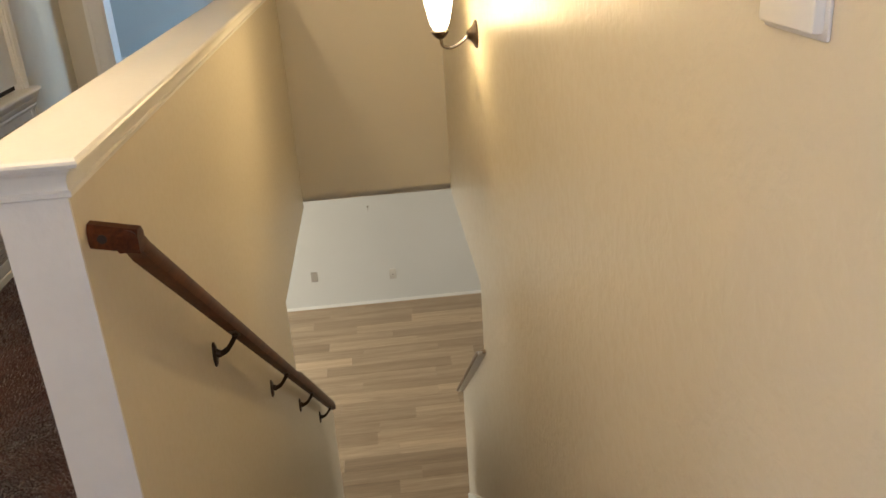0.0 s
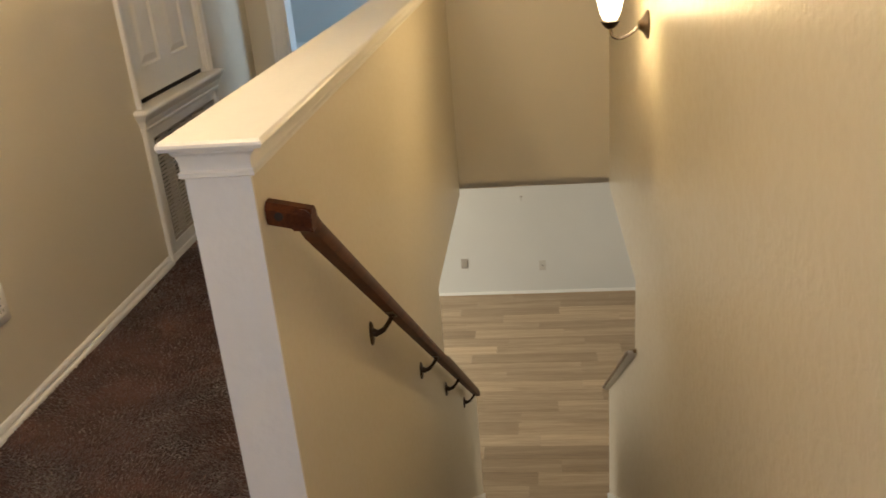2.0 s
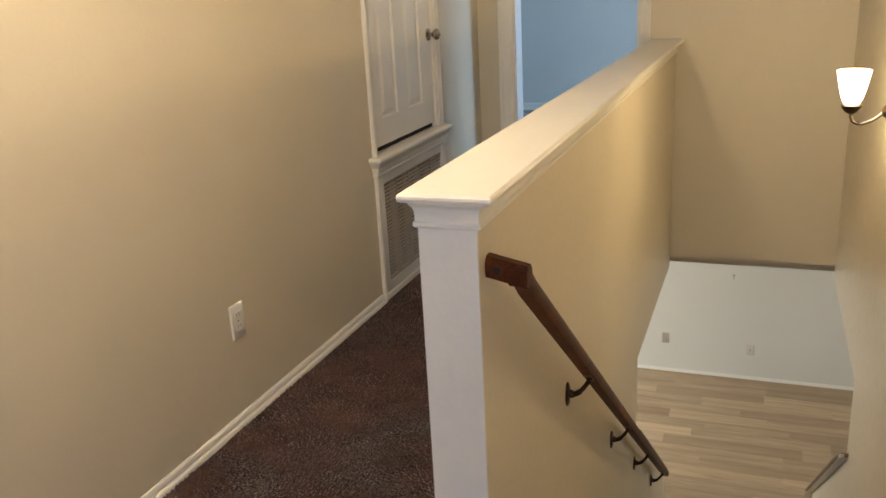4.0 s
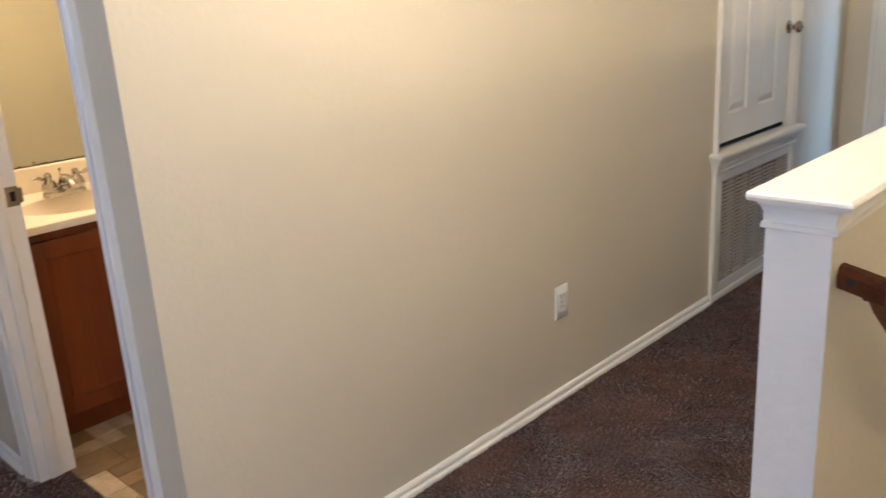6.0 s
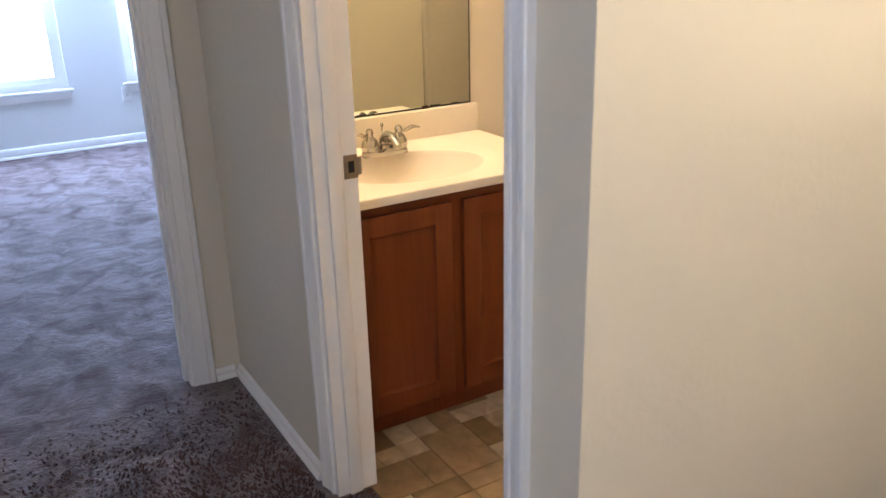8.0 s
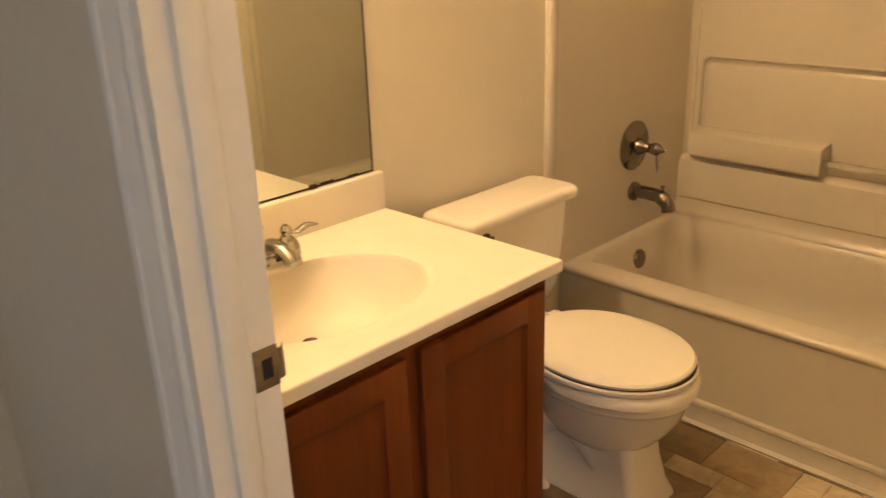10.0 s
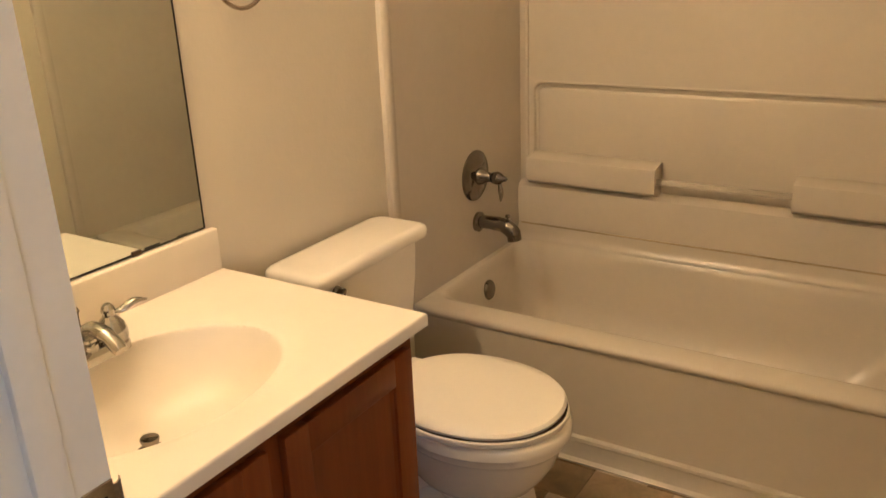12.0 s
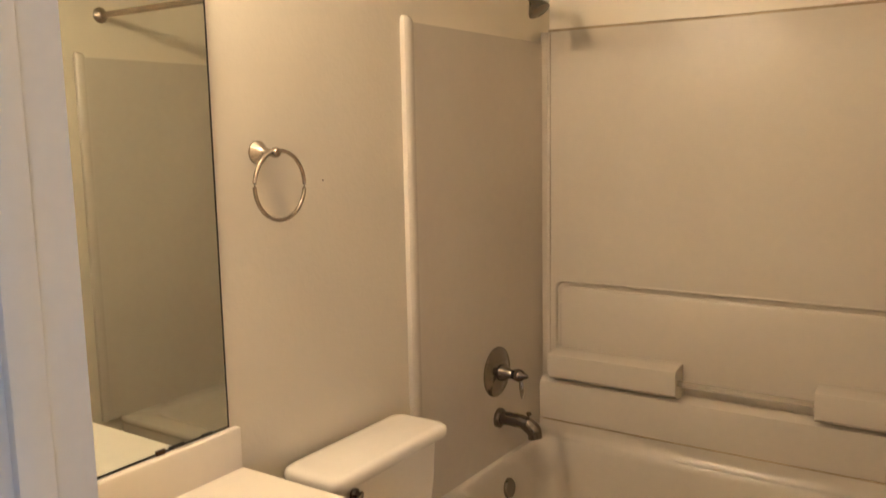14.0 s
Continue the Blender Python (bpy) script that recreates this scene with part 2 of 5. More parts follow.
GROUT = surface("brown_vinyl_joint", (0.14, 0.095, 0.055), 0.6)
# Slats and ribs are tanner and darker than the frame.
GRILLE_PAINT = surface("tan_grille_paint", (0.42, 0.37, 0.30), 0.5, vary=0.12, big=6, fine=80)
GLASS = clear_glass("window_glass")
SHADE_GLASS = glow("frosted_lit_glass", (1.0, 0.86, 0.62), 9.0)
LENS_GLASS = glow("lit_ceiling_diffuser", (1.0, 0.85, 0.62), 6.0)
BACKDROP = glow("bright_overcast_sky", (0.80, 0.92, 1.0), 2.4)
GROUND = surface("pale_concrete_ground", (0.40, 0.39, 0.36), 0.9, vary=0.2, big=0.3, fine=8, relief=0.2)
MIRROR, _n, _l, _b = nodes_of("silvered_mirror")
_b.inputs["Base Color"].default_value = (0.74, 0.78, 0.73, 1)
_b.inputs["Metallic"].default_value, _b.inputs["Roughness"].default_value = 1.0, 0.015


# ---- mesh tools ----
def box(bm, x0, x1, y0, y1, z0, z1):
    vs = [bm.verts.new(p) for p in ((x0, y0, z0), (x1, y0, z0), (x1, y1, z0), (x0, y1, z0), (x0, y0, z1), (x1, y0, z1), (x1, y1, z1), (x0, y1, z1))]
    for f in ((3, 2, 1, 0), (4, 5, 6, 7), (0, 1, 5, 4), (1, 2, 6, 5), (2, 3, 7, 6), (3, 0, 4, 7)):
        bm.faces.new([vs[i] for i in f])
    return bm


def boxes(*dims):
    bm = bmesh.new()
    for d in dims:
        box(bm, *d)
    return bm


def rounded(x0, x1, y0, y1, z0, z1, r=0.004, seg=2):
    bm = boxes((x0, x1, y0, y1, z0, z1))
    bmesh.ops.bevel(bm, geom=bm.edges[:], offset=r, segments=seg, affect="EDGES", profile=0.5)
    return bm


def join(*bms):
    out = bmesh.new()
    for b in bms:
        me = bpy.data.meshes.new("tmp")
        b.to_mesh(me)
        b.free()
        out.from_mesh(me)
        bpy.data.meshes.remove(me)
    return out


def moved(bm, m):
    bmesh.ops.transform(bm, matrix=m, verts=bm.verts)
    return bm


def prism(points, axis, a0, a1, r=0.0):
    """A polygon pushed along an axis: points are (y, z) for x, (x, z) for y, (x, y) for z."""
    bm = bmesh.new()
    put = {"x": lambda p, a: (a, p[0], p[1]), "y": lambda p, a: (p[0], a, p[1]), "z": lambda p, a: (p[0], p[1], a)}[axis]
    lo, hi = [bm.verts.new(put(p, a0)) for p in points], [bm.verts.new(put(p, a1)) for p in points]
    bm.faces.new(lo), bm.faces.new(hi[::-1])
    for i in range(len(points)):
        j = (i + 1) % len(points)
        bm.faces.new((lo[i], hi[i], hi[j], lo[j]))
    bmesh.ops.recalc_face_normals(bm, faces=bm.faces)
    if r:
        bmesh.ops.bevel(bm, geom=bm.edges[:], offset=r, segments=2, affect="EDGES", profile=0.5)
    return bm


def loft(rings, cap_start=True, cap_end=True, closed=True):
    bm = bmesh.new()
    made = [[bm.verts.new(p) for p in ring] for ring in rings]
    n = len(made[0])
    for a, b in zip(made, made[1:]):
        for i in range(n if closed else n - 1):
            j = (i + 1) % n
            bm.faces.new((a[i], a[j], b[j], b[i]))
    if cap_start:
        bm.faces.new(made[0][::-1])
    if cap_end:
        bm.faces.new(made[-1])
    bmesh.ops.recalc_face_normals(bm, faces=bm.faces)
    return bm


def circle(c, r, n=20, u=(1, 0, 0), v=(0, 1, 0)):
    c, u, v = Vector(c), Vector(u), Vector(v)
    return [c + u * (r * math.cos(2 * math.pi * i / n)) + v * (r * math.sin(2 * math.pi * i / n)) for i in range(n)]


def lathe(base, axis, profile, n=24):
    """A turned shape: profile rows are (distance along the axis from base, radius)."""
    d = Vector(axis).normalized()
    u = d.orthogonal().normalized()
    v = d.cross(u)
    return loft([circle(Vector(base) + d * h, max(r, 0.0004), n, u, v) for h, r in profile])


def tube(path, radius, n=12, closed=False, squash=1.0):
    """A round bar along a path; radius may be a list."""
    pts = [Vector(p) for p in path]
    rings, up = [], Vector((0, 0, 1))
    for i, p in enumerate(pts):
        if closed:
            d = pts[(i + 1) % len(pts)] - pts[i - 1]
        else:
            d = pts[min(i + 1, len(pts) - 1)] - pts[max(i - 1, 0)]
        d.normalize()
        side = d.cross(up)
        if side.length < 0.05:
            side = d.cross(Vector((0, 1, 0)))
        side.normalize()
        top = side.cross(d)
        r = radius[i] if isinstance(radius, (list, tuple)) else radius
        rings.append([p + side * (r * math.cos(2 * math.pi * k / n)) + top * (r * squash * math.sin(2 * math.pi * k / n)) for k in range(n)])
    if closed:
        rings.append(rings[0])
        bm = loft(rings, False, False)
        bmesh.ops.remove_doubles(bm, verts=bm.verts, dist=1e-5)
        return bm
    return loft(rings)


def arc(points, steps=8):
    """A smooth line through points (Catmull-Rom)."""
    p = [Vector(q) for q in points]
    p = [p[0] * 2 - p[1], *p, p[-1] * 2 - p[-2]]
    out = []
    for i in range(1, len(p) - 2):
        for k in range(steps):
            t = k / steps
            out.append(0.5 * ((2 * p[i]) + (p[i + 1] - p[i - 1]) * t + (2 * p[i - 1] - 5 * p[i] + 4 * p[i + 1] - p[i + 2]) * t * t
                              + (3 * p[i] - p[i - 1] - 3 * p[i + 1] + p[i + 2]) * t ** 3))
    return out + [p[-2]]


def round_rect(x0, x1, y0, y1, z, r, n=6):
    out = []
    for cx, cy, a in ((x1 - r, y1 - r, 0), (x0 + r, y1 - r, 90), (x0 + r, y0 + r, 180), (x1 - r, y0 + r, 270)):
        for k in range(n + 1):
            t = radians(a + 90 * k / n)
            out.append((cx + r * math.cos(t), cy + r * math.sin(t), z))
    return out


def link(name, bm, material, smooth=35):
    bmesh.ops.recalc_face_normals(bm, faces=bm.faces)
    me = bpy.data.meshes.new(name)
    bm.to_mesh(me)
    bm.free()
    me.materials.append(material)
    if smooth:
        me.polygons.foreach_set("use_smooth", [True] * len(me.polygons))
        me.set_sharp_from_angle(angle=radians(smooth))
    return new(name, me)


def part(name, bm, material, parent, label="", smooth=35):
    ob = link(name, bm, material, smooth)
    ob.parent = parent
    ob.matrix_parent_inverse = parent.matrix_world.inverted()
    return tagged(ob, label)


def thing(name, label, category, at=(0, 0, 0), group="", kind=""):
    ob = new(name)
    ob.location = at
    ob.empty_display_size = 0.1
    bpy.context.view_layer.update()
    return tagged(ob, label, category, group, kind)


def setting(name, bm, material, label, category, smooth=35):
    return tagged(link(name, bm, material, smooth), label, category, kind="structure")


# ---- structure ----
XW = -3.08          # hall face of the bedroom wall
XB = -2.941         # bathroom face of the mirror wall
YB = 3.172          # face of the wall behind the bathtub
XH = -1.28          # face of the hall wall
YD = 0.70           # face of the bathroom door wall
YE = 4.80           # face of the end wall
XL, XR = -0.15, 0.735   # stairwell faces
LOW, TOP = -2.75, 2.44

floor = setting("floor_upper", boxes(
    (-3.18, 0.85, -1.31, YD + 0.09, -0.20, 0), (XL - 0.11, XR, YD + 0.09, 1.43, -0.20, 0), (XH - 0.05, XL - 0.11, YD + 0.09, YE, -0.20, 0), (-1.07, -0.34, YE, YE + 0.12, -0.20, 0),
    (-7.21, -3.18, -3.1, 2.6, -0.20, 0), (-3.3, 3.1, YE + 0.12, 9.2, -0.20, 0)), CARPET,
    "mottled brown cut-pile carpet on the upper floor", "carpet", 0)
bath_floor = setting("floor_bathroom", boxes((XB - 0.05, XH - 0.05, YD + 0.09, 3.28, -0.20, -0.004)), GROUT,
                     "mottled beige and brown vinyl tile floor", "floor", 0)
lower_floor = setting("floor_lower", boxes((-3.6, 4.1, 0.9, 8.66, LOW - 0.15, LOW - 0.006)), UNDERLAY,
                      "light oak plank floor of the lower room", "floor", 0)
setting("ceiling_upper", boxes((-7.3, 3.2, -3.2, 9.3, TOP, TOP + 0.15)), CEILING_PAINT, "textured white painted ceiling upstairs", "ceiling", 0)
setting("ceiling_lower", boxes((-3.6, XL - 0.11, 0.9, 8.66, -0.265, -0.205), (XR + 0.115, 4.1, 0.9, 8.66, -0.265, -0.205),
                               (XL - 0.11, XR + 0.115, YE + 0.12, 8.66, -0.265, -0.205)), CEILING_PAINT, "white painted ceiling of the lower room", "ceiling", 0)

# Walls upstairs
setting("wall_hall", boxes((XH - 0.11, XH, YD, 3.29, -0.004, TOP), (XH - 0.11, XH, 4.09, YE, -0.004, TOP), (XH - 0.11, XH, 3.29, 4.09, 2.05, TOP)),
        PAINT, "cream textured drywall along the landing", "wall", 0)
setting("wall_bathroom_door", boxes((XW, -2.275, YD, YD + 0.11, -0.004, TOP), (-1.455, XH - 0.11, YD, YD + 0.11, -0.004, TOP),
                                    (-2.275, -1.455, YD, YD + 0.11, 2.06, TOP)), PAINT, "cream wall with the bathroom doorway", "wall", 0)
setting("wall_bedroom_door", boxes((XW - 0.11, XW, -1.31, -0.285, -0.004, TOP), (XW - 0.11, XW, 0.545, YD + 0.11, -0.004, TOP), (XW - 0.11, XB, YD + 0.11, YB + 0.11, -0.004, TOP),
                                   (XW - 0.11, XW, -0.285, 0.545, 2.06, TOP)), PAINT, "cream wall with the bedroom doorway", "wall", 0)
setting("wall_bathroom_back", boxes((XB, XH - 0.11, YB, YB + 0.11, -0.004, TOP)), PAINT, "cream textured wall behind the bathtub", "wall", 0)
setting("wall_closet_back", boxes((-2.2, -2.1, YB + 0.11, YE, -0.004, TOP)), PAINT, "plain wall at the back of the closet", "wall", 0)
setting("wall_end", boxes((XH - 0.11, -1.07, YE, YE + 0.12, -0.2, TOP), (-1.07, -0.34, YE, YE + 0.12, 2.06, TOP), (-0.34, XR + 0.115, YE, YE + 0.12, -0.2, TOP), (XH - 0.11, XR + 0.115, YE + 0.095, YE + 0.12, -0.265, -0.2),
                          (-1.07, -0.34, YE, YE + 0.12, -0.2, -0.02)), PAINT, "cream wall closing the landing and stairwell", "wall", 0)
# Unseen wall; its opening is added to go with the fill lamp.
setting("wall_landing_back", boxes((XW, -0.45, -1.31, -1.2, -0.004, TOP), (0.49, XR, -1.31, -1.2, -0.004, TOP), (-0.45, 0.49, -1.31, -1.2, -0.004, 0.88), (-0.45, 0.49, -1.31, -1.2, 2.02, TOP)), PAINT, "plain cream wall behind the landing", "wall", 0)

# Stairwell side walls: each opens to the lower room above a sloping half wall
SLOPE = -0.7625


def rail_z(y):
    return 0.850 + SLOPE * (y - 1.42)


OPEN_Y = 3.50
stub = [(1.0, LOW), (4.88, LOW), (4.88, rail_z(4.88) + 0.09), (OPEN_Y, rail_z(OPEN_Y) + 0.09), (OPEN_Y, -0.265), (YE, -0.265)]
setting("wall_stair_half", prism(stub + [(YE, 0.990), (1.345, 0.990), (1.345, -0.21), (1.0, -0.21)], "x", XL - 0.11, XL, 0.0), PAINT,
        "cream half wall beside the stairs", "wall", 0)
setting("wall_stair_outer", prism(stub + [(YE, TOP), (-1.31, TOP), (-1.31, -0.21), (1.0, -0.21)], "x", XR, XR + 0.115, 0.0), KNOCKDOWN,
        "cream knockdown-textured wall along the stairs", "wall", 0)
setting("wall_stair_front", boxes((XL - 0.11, XR, 0.9, 1.0, LOW, -0.2)), PAINT, "plain wall under the landing", "wall", 0)

# Walls of the neighbouring rooms
setting("wall_bedroom_south", boxes((-7.21, -3.18, -3.1, -3.0, -0.004, TOP)), PAINT_COOL, "white bedroom wall", "wall", 0)
setting("wall_bedroom_north", boxes((-7.21, -3.18, 2.5, 2.6, -0.004, TOP)), PAINT_COOL, "white bedroom wall", "wall", 0)
setting("wall_bedroom_east", boxes((-3.30, -3.18, -3.0, -0.285, -0.004, TOP), (-3.20, -3.18, 0.545, 2.5, -0.004, TOP)), PAINT_COOL, "white bedroom wall beside the doorway", "wall", 0)
W1, W2 = (-0.13, 0.79), (1.20, 2.12)
WZ = (0.46, 1.95)
setting("wall_bedroom_west", boxes((-7.22, -7.10, -3.0, W1[0], -0.004, TOP), (-7.22, -7.10, W1[1], W2[0], -0.004, TOP), (-7.22, -7.10, W2[1], 2.5, -0.004, TOP),
                                   *[(-7.22, -7.10, a, b, z0, z1) for a, b in (W1, W2) for z0, z1 in ((-0.004, WZ[0]), (WZ[1], TOP))]),
        PAINT_COOL, "white bedroom wall with two windows", "wall", 0)
setting("wall_far_room", boxes((-3.3, 3.1, 9.1, 9.2, -0.004, TOP), (-3.3, -3.2, YE + 0.12, 9.1, -0.004, TOP), (-3.3, XH - 0.11, YE, YE + 0.12, -0.004, TOP),
                               (XR + 0.115, 3.1, YE, YE + 0.12, -0.004, TOP), (3.0, 3.1, YE + 0.12, 6.2, -0.004, TOP), (3.0, 3.1, 7.8, 9.1, -0.004, TOP),
                               (3.0, 3.1, 6.2, 7.8, -0.004, 0.6), (3.0, 3.1, 6.2, 7.8, 2.0, TOP)), PAINT_COOL, "white walls of the far room", "wall", 0)
setting("wall_lower_far", boxes((-3.6, 4.1, 8.55, 8.66, LOW - 0.004, -0.24)), PAINT_COOL, "white wall of the lower room", "wall", 0)
# The right-hand opening is added to go with its fill lamp.
setting("wall_lower_side", boxes((-3.6, -3.5, 0.9, 5.9, LOW - 0.004, -0.24), (-3.6, -3.5, 7.9, 8.55, LOW - 0.004, -0.24), (-3.6, -3.5, 5.9, 7.9, -0.6, -0.24),
                                 (4.0, 4.1, 0.9, 5.8, LOW - 0.004, -0.24), (4.0, 4.1, 7.4, 8.55, LOW - 0.004, -0.24), (4.0, 4.1, 5.8, 7.4, LOW - 0.004, -1.85), (4.0, 4.1, 5.8, 7.4, -0.7, -0.24),
                                 (-3.5, XL - 0.11, 0.9, 1.0, LOW - 0.004, -0.24), (XR + 0.115, 4.0, 0.9, 1.0, LOW - 0.004, -0.24)), PAINT_COOL, "white side walls of the lower room", "wall", 0)
setting("ground", boxes((-3000, 3000, -3000, 3000, -3.2, -3.0)), GROUND, "pale ground outside the house", "ground", 0)


tagged(link("backdrop", boxes((-14.0, -13.9, -30, 30, -12, 25)), BACKDROP, 0), "plain bright overcast sky outside the windows", "backdrop", kind="structure")


# Baseboards: a low board with a rounded shoe
def baseboard(x0, y0, x1, y1, normal, z=0.0, h=0.040, label="white painted baseboard along the wall"):
    d = Vector((x1 - x0, y1 - y0, 0))
    n = Vector((*normal, 0))
    prof = [(0.0, 0.0), (0.022, 0.0), (0.022, 0.009), (0.019, 0.015), (0.014, 0.0185), (0.007, 0.019), (0.007, 0.0225), (0.012, 0.0235), (0.012, h - 0.010), (0.009, h - 0.004), (0.004, h), (0.0, h)]
    rings = [[Vector((px, py, z)) + n * a + Vector((0, 0, b)) for a, b in prof] for px, py in ((x0, y0), (x1, y1))]
    return setting("baseboard", loft(rings), TRIM, label, "baseboard", 30)


baseboard(XH, YD + 0.001, XH, 3.255, (1, 0))
baseboard(XH, 4.15, XH, YE, (1, 0))
baseboard(XH, YE, -1.155, YE, (0, -1))
baseboard(-1.385, YD, XH, YD, (0, -1))
baseboard(XW + 0.002, YD, -2.345, YD, (0, -1))
baseboard(XW, 0.61, XW, YD - 0.022, (1, 0))
baseboard(XL - 0.11, 1.36, XL - 0.11, YE, (-1, 0))
baseboard(XL - 0.11, 1.345, XL, 1.345, (0, -1))
baseboard(-7.10, -3.0, -7.10, 2.5, (1, 0), h=0.075, label="white painted bedroom baseboard")
baseboard(-3.2, 9.1, 3.0, 9.1, (0, -1), h=0.075, label="white baseboard in the far room")
baseboard(-3.5, 8.55, 4.0, 8.55, (0, -1), LOW, 0.026, "low white shoe moulding in the lower room")
baseboard(XR, -1.2, XR, 1.40, (-1, 0))
baseboard(XW, -1.2, XW, -0.36, (1, 0))


# Door trim
def casing_profile(w):
    return [(0.0, 0.0), (0.0, 0.009), (w * 0.05, 0.011), (w * 0.20, 0.011), (w * 0.22, 0.007), (w * 0.26, 0.007), (w * 0.40, 0.012), (w * 0.70, 0.016), (w * 0.73, 0.013), (w * 0.76, 0.018), (w * 0.95, 0.019), (w, 0.016), (w, 0.0)]


def casing_leg(parent, inner, out_dir, face, normal, z0, z1, w=0.06, label=""):
    """An upright casing board from its inner edge outwards; all places are (x, y)."""
    o, n, p = Vector((*out_dir, 0)), Vector((*normal, 0)), Vector((*inner, 0))
    rings = [[p + o * a + n * b + Vector((0, 0, z)) for a, b in casing_profile(w)] for z in (z0, z1)]
    return part("casing", loft(rings), TRIM, parent, label, 25)


def casing_head(parent, a, b, up, normal, z, w=0.06):
    n = Vector((*normal, 0))
    rings = [[Vector((*p, z + s)) + n * t for s, t in casing_profile(w)] for p in (a, b)]
    return part("casing", loft(rings), TRIM, parent, "", 25)


bath_door = thing("door_frame_bathroom", "white painted frame of the open bathroom doorway", "door frame", (-1.86, YD, 0), kind="structure")
part("jamb", boxes((-2.275, -2.248, YD - 0.002, YD + 0.112, 0, 2.06)), TRIM, bath_door)
part("jamb", boxes((-1.475, -1.455, YD - 0.002, YD + 0.112, 0, 2.06)), TRIM, bath_door)
part("jamb", boxes((-2.255, -1.475, YD - 0.002, YD + 0.112, 2.04, 2.06)), TRIM, bath_door)
part("door_stop", rounded(-2.249, -2.237, YD + 0.030, YD + 0.066, 0, 2.04, 0.003), TRIM, bath_door)
part("door_stop", rounded(-1.486, -1.474, YD + 0.030, YD + 0.066, 0, 2.04, 0.003), TRIM, bath_door)
casing_leg(bath_door, (-2.268, YD), (-1, 0), 0, (0, -1), 0, 2.11)
casing_leg(bath_door, (-1.462, YD), (1, 0), 0, (0, -1), 0, 2.11)
casing_head(bath_door, (-2.268, YD), (-1.462, YD), 1, (0, -1), 2.05)
casing_leg(bath_door, (-2.268, YD + 0.11), (-1, 0), 0, (0, 1), 0, 2.11)
casing_leg(bath_door, (-1.462, YD + 0.11), (1, 0), 0, (0, 1), 0, 2.11)
strike = part("strike_plate", rounded(-2.249, -2.2455, YD + 0.076, YD + 0.112, 0.876, 0.934, 0.0012), STRIKE_METAL, bath_door, "tarnished metal strike plate with a curved lip")
lip = [(-2.2475, YD + 0.108), (-2.245, YD + 0.116), (-2.248, YD + 0.122), (-2.254, YD + 0.126)]
part("strike_lip", loft([[(x, y, z) for x, y in lip] + [(x - 0.002, y - 0.001, z) for x, y in lip[::-1]] for z in (0.883, 0.927)]), STRIKE_METAL, strike)
part("latch_hole", boxes((-2.246, -2.2445, YD + 0.087, YD + 0.102, 0.891, 0.919)), HOLE, strike)

bed_door = thing("door_frame_bedroom", "white painted frame of the open bedroom doorway", "door frame", (XW, 0.14, 0), kind="structure")
part("jamb", boxes((XW - 0.112, XW + 0.002, 0.525, 0.545, 0, 2.06)), TRIM, bed_door)
part("jamb", boxes((XW - 0.112, XW + 0.002, -0.285, -0.265, 0, 2.06)), TRIM, bed_door)
part("jamb", boxes((XW - 0.112, XW + 0.002, -0.265, 0.525, 2.04, 2.06)), TRIM, bed_door)
part("door_stop", rounded(XW - 0.075, XW - 0.040, 0.514, 0.526, 0, 2.04, 0.003), TRIM, bed_door)
casing_leg(bed_door, (XW, 0.532), (0, 1), 0, (1, 0), 0, 2.11, 0.075)
casing_leg(bed_door, (XW, -0.272), (0, -1), 0, (1, 0), 0, 2.11, 0.075)
casing_head(bed_door, (XW, -0.272), (XW, 0.532), 1, (1, 0), 2.05)

end_door = thing("door_frame_far_room", "white painted frame of the doorway at the end of the landing", "door frame", (-0.7, YE, 0), kind="structure")
part("jamb", boxes((-1.07, -1.05, YE - 0.002, YE + 0.122, 0, 2.06)), TRIM, end_door)
part("jamb", boxes((-0.36, -0.34, YE - 0.002, YE + 0.122, 0, 2.06)), TRIM, end_door)
part("jamb", boxes((-1.05, -0.36, YE - 0.002, YE + 0.122, 2.04, 2.06)), TRIM, end_door)
casing_leg(end_door, (-1.063, YE), (-1, 0), 0, (0, -1), 0, 2.11, 0.09)
casing_leg(end_door, (-0.347, YE), (1, 0), 0, (0, -1), 0, 2.11)
casing_head(end_door, (-1.063, YE), (-0.347, YE), 1, (0, -1), 2.05)


# Windows of the bedroom
def window(name, y0, y1, label):
    w = thing(name, label, "window", (-7.10, (y0 + y1) / 2, WZ[0]), kind="structure")
    x0, x1 = -7.20, -7.14
    z0, z1 = WZ
    t, mid = 0.045, z0 + 0.60
    part("window_frame", boxes((x0, x1, y0, y0 + t, z0, z1), (x0, x1, y1 - t, y1, z0, z1), (x0, x1, y0 + t, y1 - t, z0, z0 + t), (x0, x1, y0 + t, y1 - t, z1 - t, z1)), TRIM, w)
    for a, b, x in ((z0 + t, mid, x0 + 0.032), (mid, z1 - t, x0 + 0.008)):
        s = part("sash", boxes((x, x + 0.022, y0 + t, y0 + t + 0.03, a, b), (x, x + 0.022, y1 - t - 0.03, y1 - t, a, b),
                               (x, x + 0.022, y0 + t + 0.03, y1 - t - 0.03, a, a + 0.035), (x, x + 0.022, y0 + t + 0.03, y1 - t - 0.03, b - 0.035, b)), TRIM, w)
        p = part("pane", boxes((x + 0.008, x + 0.012, y0 + t + 0.03, y1 - t - 0.03, a + 0.035, b - 0.035)), GLASS, s, "clear glass pane", 0)
        p.visible_shadow = False
    part("window_sill", rounded(-7.14, -7.075, y0 - 0.03, y1 + 0.03, z0 - 0.022, z0, 0.004), TRIM, w, "white painted sill board")
    part("apron", rounded(-7.10, -7.088, y0 - 0.01, y1 + 0.01, z0 - 0.072, z0 - 0.022, 0.003), TRIM, w)
    return w


